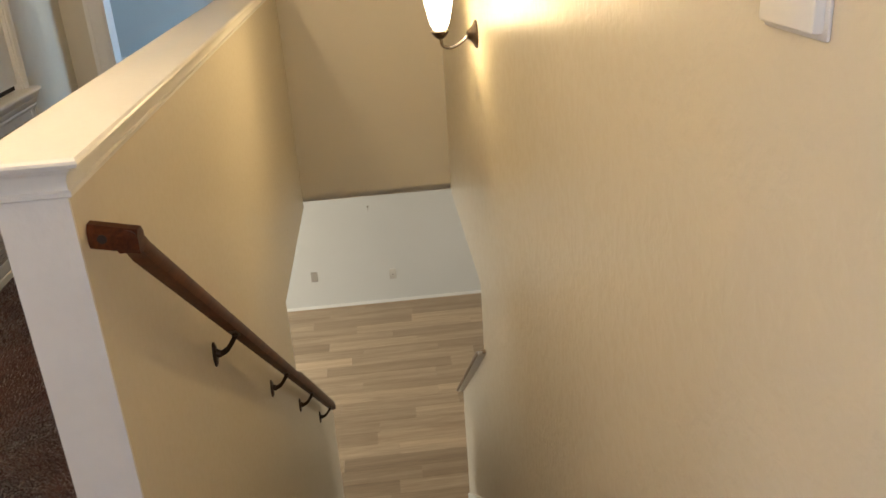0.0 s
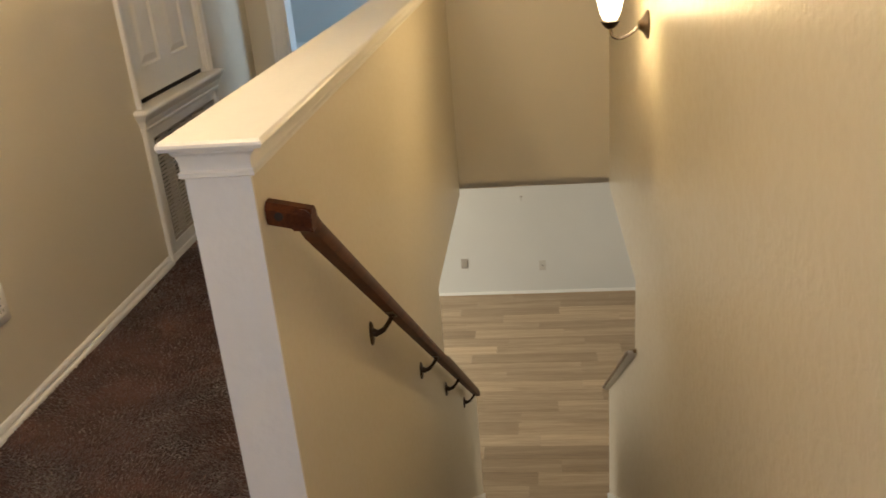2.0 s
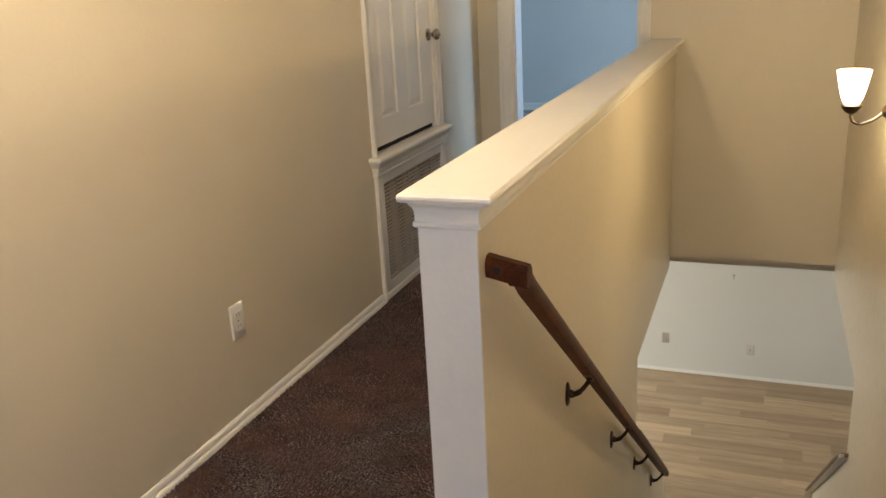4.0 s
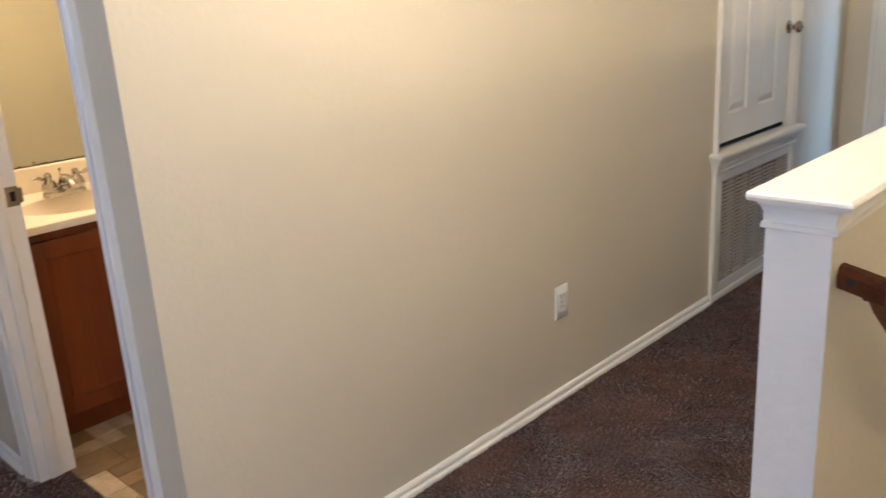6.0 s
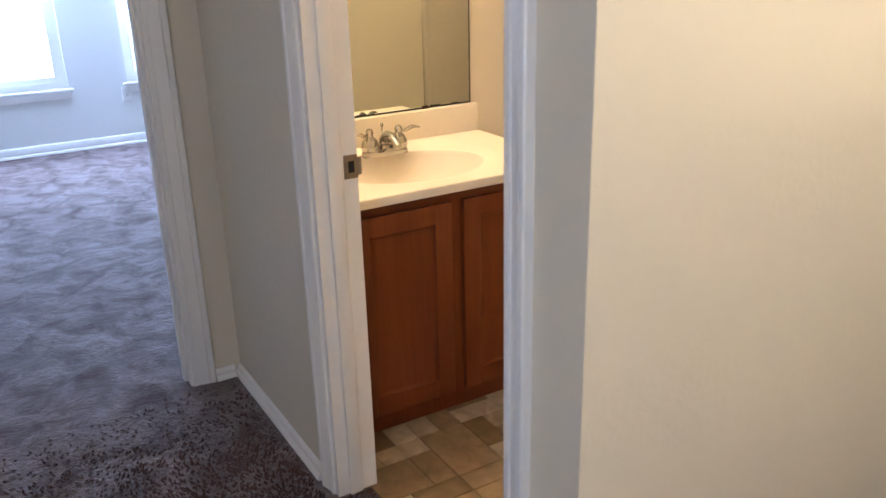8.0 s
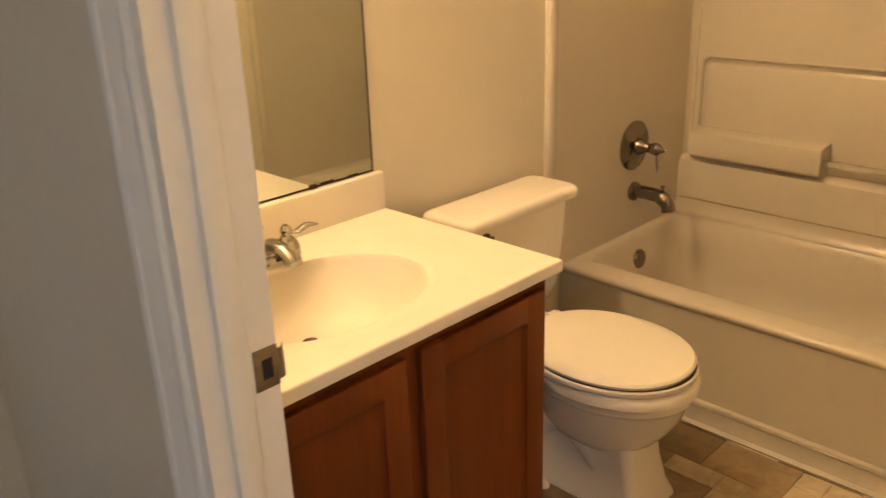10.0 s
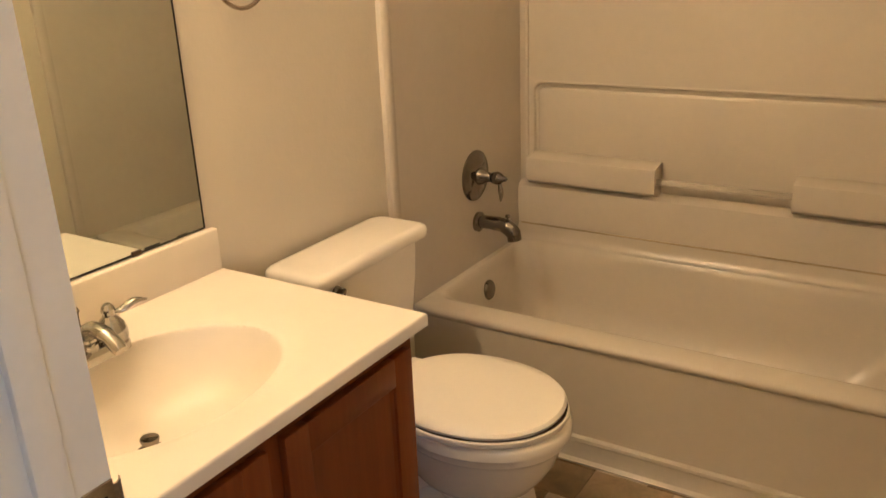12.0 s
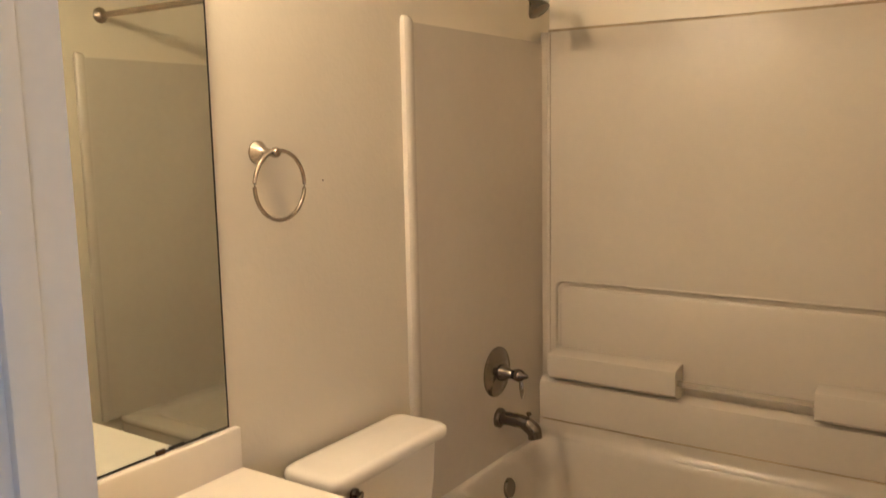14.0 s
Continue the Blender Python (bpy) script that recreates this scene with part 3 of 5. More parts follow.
window("window_1", *W1, "bright white bedroom window above its sill")
window("window_2", *W2, "second bright white bedroom window")

# ---- stairs ----
RISERS = 15
RISE, RUN = 2.75 / 15, 2.75 / 15 / 0.785
stairs = thing("stairs", "brown carpeted stairs going down between walls", "stairs", (0.29, 1.43, LOW), kind="structure")
for i in range(1, RISERS):
    z, y = -i * RISE, 1.43 + (i - 1) * RUN
    part("tread", rounded(XL + 0.016, XR - 0.016, y - 0.022, y + RUN, z - 0.036, z, 0.014, 3), CARPET, stairs)
    part("riser", boxes((XL + 0.016, XR - 0.016, y + RUN - 0.006, y + RUN + 0.006, z - RISE - 0.01, z - 0.02)), CARPET, stairs)
part("riser", boxes((XL + 0.016, XR - 0.016, 1.424, 1.436, -RISE - 0.01, -0.02)), CARPET, stairs)
for x0, x1 in ((XL, XL + 0.014), (XR - 0.014, XR)):
    part("skirt_board", prism([(1.36, 0.06), (1.46, 0.06), (4.87, 0.06 + SLOPE * 3.41), (4.87, LOW), (4.55, LOW), (1.36, -0.45)], "x", x0, x1, 0.0), TRIM, stairs,
         "white painted skirt board")

# Cap on the half wall
cap = thing("half_wall_cap", "white gloss cap with moulding on the half wall", "wall cap", (-0.205, 1.345, 0.945), kind="structure")


def collar(z, o):
    return [(XL - 0.11 - o * 0.55, 1.345 - o, z), (XL + o, 1.345 - o, z), (XL + o, YE, z), (XL - 0.11 - o * 0.55, YE, z)]


part("moulding", loft([collar(z, o) for z, o in ((0.970, 0.002), (0.970, 0.009), (0.973, 0.013), (0.980, 0.013), (0.983, 0.008), (0.987, 0.008), (1.000, 0.009), (1.009, 0.013), (1.015, 0.020), (1.018, 0.021), (1.023, 0.021))]), TRIM, cap, "", 20)
part("cap_board", loft([collar(z, o) for z, o in ((1.023, 0.036), (1.025, 0.040), (1.031, 0.043), (1.036, 0.042), (1.040, 0.038), (1.0415, 0.032))]), TRIM, cap, "", 20)
setting("wall_end_post", boxes((XL - 0.112, XL + 0.002, 1.343, 1.350, 0.044, 0.976)), POST, "white textured end face of the half wall", "wall post", 0)

for xc, y0, half in ((XL - 0.055, OPEN_Y - 0.02, 0.066), (XR + 0.016, OPEN_Y - 0.06, 0.050)):
    y1 = 4.90
    lift = 0.09
    pts = [(y0, rail_z(y0) + lift), (y1, rail_z(y1) + lift), (y1, rail_z(y1) + lift + 0.018), (y0, rail_z(y0) + lift + 0.018)]
    sill = setting("stair_wall_cap", prism(pts, "x", xc - half, xc + half, 0.004), TRIM, "pale cap with tan wooden edging on the sloping half wall", "wall cap")
    loop = [(xc - half, y0 + 0.05), (xc - half * 0.7, y0 + 0.012), (xc, y0 - 0.008), (xc + half * 0.7, y0 + 0.012), (xc + half, y0 + 0.05), (xc + half, y1), (xc - half, y1)]
    part("edging", tube([(x, y, rail_z(y) + lift + 0.016) for x, y in loop], 0.010, 10, True), CAP_WOOD, sill, "tan wooden edging")


# ---- handrail ----
rail = thing("handrail", "dark stained wooden handrail on metal brackets", "handrail", (-0.09, 1.38, rail_z(1.49)))
XRAIL = -0.088


def rail_ring(p, d):
    d = Vector(d).normalized()
    side = Vector((1, 0, 0))
    top = side.cross(d)
    prof = [(-0.015, -0.016), (0.015, -0.016), (0.019, -0.008), (0.019, 0.006), (0.016, 0.015), (0.009, 0.021), (0.0, 0.023), (-0.009, 0.021), (-0.016, 0.015), (-0.019, 0.006), (-0.019, -0.008)]
    return [Vector(p) + side * a + top * b for a, b in prof]


def return_ring(x, lean):
    """Section of the short piece that turns into the wall, mitred where it meets the rail."""
    prof = [(-0.018, -0.019), (0.018, -0.019), (0.021, -0.009), (0.020, 0.010), (0.010, 0.021), (-0.010, 0.021), (-0.020, 0.010), (-0.021, -0.009)]
    return [(x - lean * a, 1.404 + a, rail_z(1.42) + 0.034 - 0.22 * (x - XL) + b) for a, b in prof]


down = (0, 1, SLOPE)
part("rail", loft([rail_ring((XRAIL, 1.384, rail_z(1.42) + 0.018), (0, 1, -0.1)), rail_ring((XRAIL, 1.418, rail_z(1.42) + 0.007), (0, 1, -0.45)), rail_ring((XRAIL, 1.45, rail_z(1.45)), down),
                   rail_ring((XRAIL, 4.30, rail_z(4.30)), down)]), RAIL_WOOD, rail, "", 30)
part("wall_return", loft([return_ring(XL + 0.001, 0), return_ring(XRAIL + 0.014, 0), return_ring(XRAIL + 0.0185, 0)]), RAIL_WOOD, rail, "short mitred return to the wall", 30)
part("rail_plug", lathe((XL + 0.024, 1.3835, rail_z(1.42) + 0.030), (0, -1, 0), [(0, 0.008), (0.0015, 0.008), (0.002, 0.005)], 14), HOLE, rail, "dark screw plug")
for y in (2.06, 2.80, 3.44, 4.13):
    zr = rail_z(y) - 0.020
    b = part("bracket", tube(arc([(XL + 0.004, y, zr - 0.055), (XL + 0.020, y, zr - 0.058), (XL + 0.040, y, zr - 0.045), (XRAIL, y, zr - 0.012), (XRAIL, y, zr)]),
                             [0.011] * 8 + [0.008] * 8 + [0.0065] * 8 + [0.008] * 9), BRONZE, rail, "dark bronze rail bracket")
    part("wall_plate", loft([[(XL + dx, y + w * math.cos(a), zr - 0.060 + 1.9 * w * math.sin(a)) for a in [2 * math.pi * k / 18 for k in range(18)]]
                             for dx, w in ((0.0, 0.019), (0.004, 0.019), (0.008, 0.014))]), BRONZE, b)
    part("saddle", prism([(y - 0.03, zr - 0.003 + 0.024), (y + 0.03, zr - 0.003 - 0.024), (y + 0.03, zr + 0.002 - 0.024), (y - 0.03, zr + 0.002 + 0.024)], "x", XRAIL - 0.010, XRAIL + 0.010), BRONZE, b)


# ---- landing things ----
def outlet(name, place, facing, label, kind="duplex", plastic=PLASTIC):
    """A wall plate: facing is the outward normal along x or y."""
    o = thing(name, label, "outlet", place)
    n = Vector((*facing, 0))
    s = Vector((-facing[1], facing[0], 0))
    c = Vector(place)

    def slab(w, h, d0, d1, r, dz=0.0, ds=0.0):
        a = [(-w / 2, -h / 2), (w / 2, -h / 2), (w / 2, h / 2), (-w / 2, h / 2)]
        return loft([[c + s * (u * k + ds) + n * d + Vector((0, 0, v * k + dz)) for u, v in a] for d, k in ((d0, 1), (d1 - r, 1), (d1, 1 - 2 * r / min(w, h)))])

    part("cover_plate", slab(0.072, 0.117, 0.0, 0.006, 0.003), plastic, o)
    if kind == "duplex":
        for dz in (-0.020, 0.020):
            f = part("receptacle", slab(0.034, 0.028, 0.005, 0.0075, 0.001, dz), plastic, o)
            for ds in (-0.007, 0.007):
                part("slot", slab(0.002, 0.009, 0.0074, 0.0079, 0.0001, dz + 0.003, ds), HOLE, f)
        part("screw", lathe(c + n * 0.0055, n, [(0, 0.003), (0.0012, 0.0026)], 10), NICKEL, o)
    else:
        part("jack", lathe(c + n * 0.0055, n, [(0, 0.006), (0.006, 0.006), (0.006, 0.003), (0.010, 0.003)], 12), DARK_CHROME, o, "round metal cable jack")
    return o


outlet("wall_outlet", (XH, 2.145, 0.36), (1, 0), "white duplex outlet on the landing wall")
outlet("wall_outlet", (-7.10, 1.185, 0.38), (1, 0), "white duplex outlet on the bedroom wall")
outlet("wall_outlet", (-0.53, 8.55, -2.37), (0, -1), "grey-almond duplex outlet low on the lower wall", "duplex", ALMOND)
outlet("cable_outlet", (0.33, 8.55, -2.42), (0, -1), "pale cable jack plate low on the lower wall", "jack", ALMOND_PALE)
hook = thing("wall_hook", "small pale hook high on the lower wall", "hook", (0.13, 8.55, -1.61))
part("hook_base", lathe((0.13, 8.55, -1.61), (0, -1, 0), [(0, 0.012), (0.005, 0.011), (0.008, 0.005)], 14), ALMOND, hook)
part("hook_pin", tube(arc([(0.13, 8.54, -1.61), (0.13, 8.52, -1.615), (0.13, 8.51, -1.63), (0.13, 8.515, -1.645)], 4), 0.0035, 8), ALMOND, hook)

thermostat = thing("wall_control_panel", "flat white control panel on the stair wall", "control panel", (XR, 0.80, 1.23))
part("housing", rounded(XR - 0.014, XR, 0.752, 0.858, 1.232, 1.40, 0.004), PLASTIC, thermostat)
part("display", boxes((XR - 0.0155, XR - 0.013, 0.77, 0.84, 1.33, 1.375)), surface("grey_display", (0.30, 0.31, 0.30), 0.2), thermostat, "small grey display")
part("backing", rounded(XR - 0.004, XR, 0.745, 0.865, 1.226, 1.408, 0.002), PLASTIC, thermostat)

# Closet door with the return-air grille under it
closet = thing("closet_door", "white moulded-panel closet door with round knob, closed", "door", (XH, 3.72, 0.695))
DY0, DY1, DZ0, DZ1 = 3.314, 4.068, 0.705, 2.035
COLS, ROWS_Z = ((3.425, 3.610), (3.735, 3.920)), ((0.825, 1.42), (1.52, 1.93))
dx0, dx1 = XH - 0.050, XH - 0.014
slabs = [(dx0, dx1 - 0.010, DY0, DY1, DZ0, DZ1), (dx1 - 0.010, dx1, DY0, COLS[0][0], DZ0, DZ1), (dx1 - 0.010, dx1, COLS[0][1], COLS[1][0], DZ0, DZ1), (dx1 - 0.010, dx1, COLS[1][1], DY1, DZ0, DZ1)]
for a, b in COLS:
    slabs += [(dx1 - 0.010, dx1, a, b, DZ0, ROWS_Z[0][0]), (dx1 - 0.010, dx1, a, b, ROWS_Z[0][1], ROWS_Z[1][0]), (dx1 - 0.010, dx1, a, b, ROWS_Z[1][1], DZ1)]
part("door_leaf", boxes(*slabs), TRIM, closet, "", 0)
for a, b in COLS:
    for c, d in ROWS_Z:
        def ring(o, x):
            return [(x, a + o, c + o), (x, b - o, c + o), (x, b - o, d - o), (x, a + o, d - o)]
        part("panel", loft([ring(0.0, dx1 - 0.001), ring(0.006, dx1 - 0.0095), ring(0.012, dx1 - 0.0095), ring(0.040, dx1 - 0.001)], False, True), TRIM, closet, "", 15)
knob = part("knob", lathe((dx1, 4.035, 1.150), (1, 0, 0), [(0, 0.030), (0.006, 0.031), (0.009, 0.026), (0.011, 0.012), (0.026, 0.010), (0.032, 0.017), (0.040, 0.026), (0.050, 0.0285), (0.058, 0.025), (0.063, 0.015), (0.064, 0.004)], 24),
            NICKEL, closet, "round brushed nickel knob")
part("thumb_turn", rounded(dx1 + 0.062, dx1 + 0.070, 4.032, 4.038, 1.144, 1.156, 0.001), NICKEL, knob)
for hz in (1.01, 1.85):
    h = part("hinge", tube([(dx1 + 0.006, DY0 - 0.004, hz - 0.044), (dx1 + 0.006, DY0 - 0.004, hz + 0.044)], 0.0065, 10), NICKEL, closet, "brushed nickel butt hinge")
    part("hinge_leaf", boxes((dx1 - 0.001, dx1 + 0.0015, DY0 - 0.002, DY0 + 0.012, hz - 0.044, hz + 0.044)), NICKEL, h)

closet_frame = thing("door_frame_closet", "white painted frame round the closet door", "door frame", (XH, 3.72, 0), kind="structure")
part("jamb", boxes((XH - 0.112, XH + 0.002, 3.29, 3.310, 0, 2.05)), TRIM, closet_frame)
part("jamb", boxes((XH - 0.112, XH + 0.002, 4.072, 4.09, 0, 2.05)), TRIM, closet_frame)
part("jamb", boxes((XH - 0.112, XH + 0.002, 3.310, 4.072, 2.037, 2.05)), TRIM, closet_frame)
casing_leg(closet_frame, (XH, 3.300), (0, -1), 0, (1, 0), 0, 2.10, 0.036)
casing_leg(closet_frame, (XH, 4.082), (0, 1), 0, (1, 0), 0, 2.10, 0.036)
casing_head(closet_frame, (XH, 3.300), (XH, 4.082), 1, (1, 0), 2.043, 0.036)

grille = thing("return_air_grille", "white louvred return-air grille under the closet door", "vent", (XH, 3.72, 0.0))
gx = XH + 0.012


def ledge(o, z):
    return [(XH - 0.04, 3.262 - o, z), (XH + 0.020 + o, 3.262 - o, z), (XH + 0.020 + o, 4.125 + o, z), (XH - 0.04, 4.125 + o, z)]


part("ledge", loft([ledge(o, z) for o, z in ((0.002, 0.585), (0.006, 0.597), (0.004, 0.605), (0.010, 0.618), (0.012, 0.632), (0.022, 0.645), (0.028, 0.658), (0.034, 0.660), (0.036, 0.668), (0.033, 0.676), (0.024, 0.680))]),
     TRIM, grille, "white moulded ledge above the louvres", 20)
part("frame", join(rounded(XH - 0.03, gx, 3.292, 3.338, 0.030, 0.585, 0.003), rounded(XH - 0.03, gx, 4.068, 4.108, 0.030, 0.585, 0.003),
                   boxes((XH - 0.03, gx - 0.001, 3.338, 4.068, 0.545, 0.584)), boxes((XH - 0.03, gx - 0.001, 3.338, 4.068, 0.031, 0.075))), TRIM, grille)
for y in (3.484, 3.630, 3.776, 3.922):
    part("rib", rounded(XH - 0.03, gx - 0.005, y - 0.004, y + 0.004, 0.075, 0.545, 0.0015), GRILLE_PAINT, grille)
part("backing", boxes((XH - 0.075, XH - 0.060, 3.312, 4.07, 0.0, 0.69)), DUCT, grille)
part("shadow_gap", boxes((XH - 0.045, XH - 0.030, 3.314, 4.068, 0.66, 0.705)), HOLE, grille)
N_SLAT = 27
for k in range(N_SLAT):
    z = 0.082 + (0.545 - 0.088) * k / (N_SLAT - 1)
    part("slat", prism([(gx - 0.006, z - 0.0045), (gx - 0.005, z - 0.0035), (gx - 0.014, z + 0.0045), (gx - 0.015, z + 0.0035)], "y", 3.338, 4.068), GRILLE_PAINT, grille, "", 0)
part("toe_board", rounded(XH - 0.02, XH + 0.016, 3.262, 4.12, 0.0, 0.030, 0.004), TRIM, grille)

# Sconce
sconce = thing("wall_sconce", "lit wall sconce with frosted bell shade and curved arm", "wall lamp", (XR, 3.20, 0.90))
part("back_plate", lathe((XR, 3.20, 0.895), (-1, 0, 0), [(0, 0.052), (0.005, 0.052), (0.010, 0.046), (0.016, 0.034), (0.026, 0.022), (0.034, 0.018), (0.038, 0.010)], 28), BRONZE, sconce, "round dark bronze back plate")
part("arm", tube(arc([(XR - 0.032, 3.20, 0.892), (XR - 0.060, 3.20, 0.868), (XR - 0.098, 3.20, 0.852), (XR - 0.128, 3.20, 0.862), (0.60, 3.20, 0.892)]), 0.0062, 12), NICKEL, sconce, "thin curved nickel arm")
part("socket_cup", lathe((0.60, 3.20, 0.886), (0, 0, 1), [(0, 0.008), (0.006, 0.018), (0.016, 0.027), (0.026, 0.033), (0.030, 0.034), (0.031, 0.030)], 24), BRONZE, sconce, "dark bronze socket cup")
sh = part("shade", lathe((0.60, 3.20, 0.920), (0, 0, 1), [(0, 0.023), (0.008, 0.028), (0.025, 0.036), (0.055, 0.043), (0.085, 0.049), (0.115, 0.055), (0.116, 0.052), (0.085, 0.046), (0.055, 0.040), (0.025, 0.033), (0.012, 0.025), (0.008, 0.004)], 32),
          SHADE_GLASS, sconce, "glowing frosted glass bell shade")
sh.visible_shadow = False

hall_lamp = thing("ceiling_lamp", "round frosted ceiling lamp over the landing, lit", "ceiling lamp", (-0.64, 1.30, 2.34))
part("pan", lathe((-0.64, 1.30, TOP), (0, 0, -1), [(0, 0.17), (0.02, 0.17), (0.03, 0.16)], 32), NICKEL, hall_lamp)
dm = part("diffuser", lathe((-0.64, 1.30, TOP - 0.03), (0, 0, -1), [(0, 0.155), (0.02, 0.15), (0.045, 0.12), (0.06, 0.07), (0.065, 0.01)], 32), LENS_GLASS, hall_lamp)
dm.visible_shadow = False

# ---- bathroom (built about its own corner, then set in place) ----
BATH = Vector((0.129, -0.068, 0))
XW, YD, XH = -3.07, 0.768, -1.409
CT = 0.772   # counter top
VY0, VY1, VXF = YD + 0.118, 1.645, -2.535
vanity = thing("vanity_cabinet", "cherry-stained wooden vanity cabinet with two panel doors", "cabinet", (-2.8, 1.24, 0))
part("carcass", boxes((XW + 0.004, VXF - 0.020, VY0, VY0 + 0.016, 0.0, CT - 0.026), (XW + 0.004, VXF - 0.020, VY1 - 0.016, VY1, 0.0, CT - 0.026),
                      (XW + 0.004, VXF - 0.020, VY0 + 0.016, VY1 - 0.016, 0.09, 0.106), (XW + 0.004, XW + 0.012, VY0 + 0.016, VY1 - 0.016, 0.106, CT - 0.03)), CHERRY, vanity, "", 0)
part("toe_kick", boxes((VXF - 0.085, VXF - 0.072, VY0 + 0.016, VY1 - 0.016, 0.0, 0.09)), CHERRY, vanity, "", 0)
fz0, fz1 = 0.09, CT - 0.026
part("face_frame", boxes((VXF - 0.020, VXF, VY0, VY0 + 0.038, fz0, fz1), (VXF - 0.020, VXF, VY1 - 0.038, VY1, fz0, fz1), (VXF - 0.020, VXF, VY0 + 0.038, VY1 - 0.038, fz1 - 0.045, fz1),
                         (VXF - 0.020, VXF, VY0 + 0.038, VY1 - 0.038, fz0, fz0 + 0.035), (VXF - 0.020, VXF, 1.205, 1.290, fz0 + 0.035, fz1 - 0.045)), CHERRY, vanity, "", 0)
for a, b in ((VY0 + 0.022, 1.228), (1.266, VY1 - 0.022)):
    z0, z1, s, f = fz0 + 0.020, fz1 - 0.030, 0.058, VXF + 0.018
    d = part("door", join(rounded(VXF + 0.001, f, a, a + s, z0, z1, 0.003), rounded(VXF + 0.001, f, b - s, b, z0, z1, 0.003),
                          rounded(VXF + 0.001, f, a + s - 0.004, b - s + 0.004, z1 - s, z1, 0.003), rounded(VXF + 0.001, f, a + s - 0.004, b - s + 0.004, z0, z0 + s, 0.003)), CHERRY, vanity, "cherry-stained cabinet door with recessed panel")

    def inset(o, x):
        return [(x, a + s + o, z0 + s + o), (x, b - s - o, z0 + s + o), (x, b - s - o, z1 - s - o), (x, a + s + o, z1 - s - o)]
    part("door_panel", loft([inset(-0.004, f - 0.004), inset(0.006, f - 0.009), inset(0.009, f - 0.010)], False, True), CHERRY, d, "", 20)

# Counter with an integral bowl, as a height field with edges
counter = thing("washbasin_counter", "cream cultured-marble counter with integral oval basin", "counter", (-2.8, 1.24, CT))
BX, BY, AX, AY = -2.765, 1.235, 0.165, 0.225
cx0, cx1, cy0, cy1 = XW + 0.002, -2.507, YD + 0.114, 1.668


def counter_z(x, y):
    r = math.sqrt(((x - BX) / AX) ** 2 + ((y - BY) / AY) ** 2)
    z = CT - 0.0045 * max(0.0, min(1.0, (1.28 - r) / 0.16)) ** 1.5
    if r < 1.06:
        t = min(1.0, (1.06 - r) / 1.06)
        z -= 0.130 * (1 - (1 - t) ** 3.9) * min(1.0, t / 0.022) ** 1.2
    edge = min(cx1 - x, cy1 - y)
    if edge < 0.005:
        z -= 0.005 - math.sqrt(max(0.0, 0.005 ** 2 - (0.005 - edge) ** 2))
    return z


xs = sorted({cx0 + (cx1 - cx0) * i / 150 for i in range(151)} | {cx1 - e for e in (0.001, 0.003, 0.005)})
ys = sorted({cy0 + (cy1 - cy0) * i / 210 for i in range(211)} | {cy1 - e for e in (0.001, 0.003, 0.005)})
bm = bmesh.new()
grid = [[bm.verts.new((x, y, counter_z(x, y))) for y in ys] for x in xs]
for i in range(len(xs) - 1):
    for j in range(len(ys) - 1):
        bm.faces.new((grid[i][j], grid[i + 1][j], grid[i + 1][j + 1], grid[i][j + 1]))
rim = [grid[i][0] for i in range(len(xs))] + [grid[-1][j] for j in range(1, len(ys))] + [grid[i][-1] for i in range(len(xs) - 2, -1, -1)]
low_rim = [bm.verts.new((v.co.x, v.co.y, CT - 0.026)) for v in rim]
for i in range(len(rim) - 1):
    bm.faces.new((rim[i], low_rim[i], low_rim[i + 1], rim[i + 1]))
part("top", bm, MARBLE, counter, "", 50)
part("backsplash", rounded(XW + 0.002, XW + 0.022, cy0, cy1 - 0.004, CT - 0.002, 0.868, 0.005, 3), MARBLE, counter)
drain = part("drain_ring", lathe((BX - 0.020, BY - 0.018, CT - 0.1335), (0, 0, 1), [(0, 0.024), (0.003, 0.025), (0.005, 0.021), (0.0045, 0.015), (0.002, 0.013)], 24), DARK_CHROME, counter, "dark chrome drain ring")
part("stopper", lathe((BX - 0.020, BY - 0.018, CT - 0.134), (0, 0, 1), [(0, 0.010), (0.020, 0.011), (0.020, 0.0155), (0.025, 0.0165), (0.028, 0.0155), (0.029, 0.004)], 22), DARK_CHROME, drain, "raised pop-up stopper")

# Faucet
FX, FY = -2.935, 1.235
faucet = thing("faucet", "chrome two-handle centerset bathroom faucet", "faucet", (FX, FY, CT))
part("base_plate", loft([round_rect(FX - 0.026 * k, FX + 0.026 * k, FY - 0.080 * k, FY + 0.080 * k, z, 0.0255 * k, 6) for z, k in ((CT - 0.003, 1.0), (CT + 0.008, 1.0), (CT + 0.016, 0.93), (CT + 0.020, 0.80))]), CHROME, faucet)
for sgn in (-1, 1):
    y = FY + sgn * 0.051
    hub = part("handle_hub", lathe((FX, y, CT + 0.016), (0, 0, 1), [(0, 0.027), (0.008, 0.0285), (0.020, 0.0275), (0.032, 0.023), (0.040, 0.017), (0.045, 0.012), (0.050, 0.011), (0.056, 0.013), (0.064, 0.011), (0.069, 0.006)], 22), CHROME, faucet)
    pts = arc([(FX, y, CT + 0.070), (FX + 0.006, y + sgn * 0.022, CT + 0.066), (FX + 0.014, y + sgn * 0.046, CT + 0.076), (FX + 0.022, y + sgn * 0.068, CT + 0.073)], 6)
    part("lever", tube(pts, [0.0065, 0.006, 0.0055, 0.005, 0.0055, 0.0065, 0.0075, 0.0085, 0.009, 0.0095, 0.0095, 0.009, 0.0085, 0.0075, 0.0065, 0.0055, 0.0045, 0.0035, 0.0025], 12, False, 0.75), CHROME, hub)
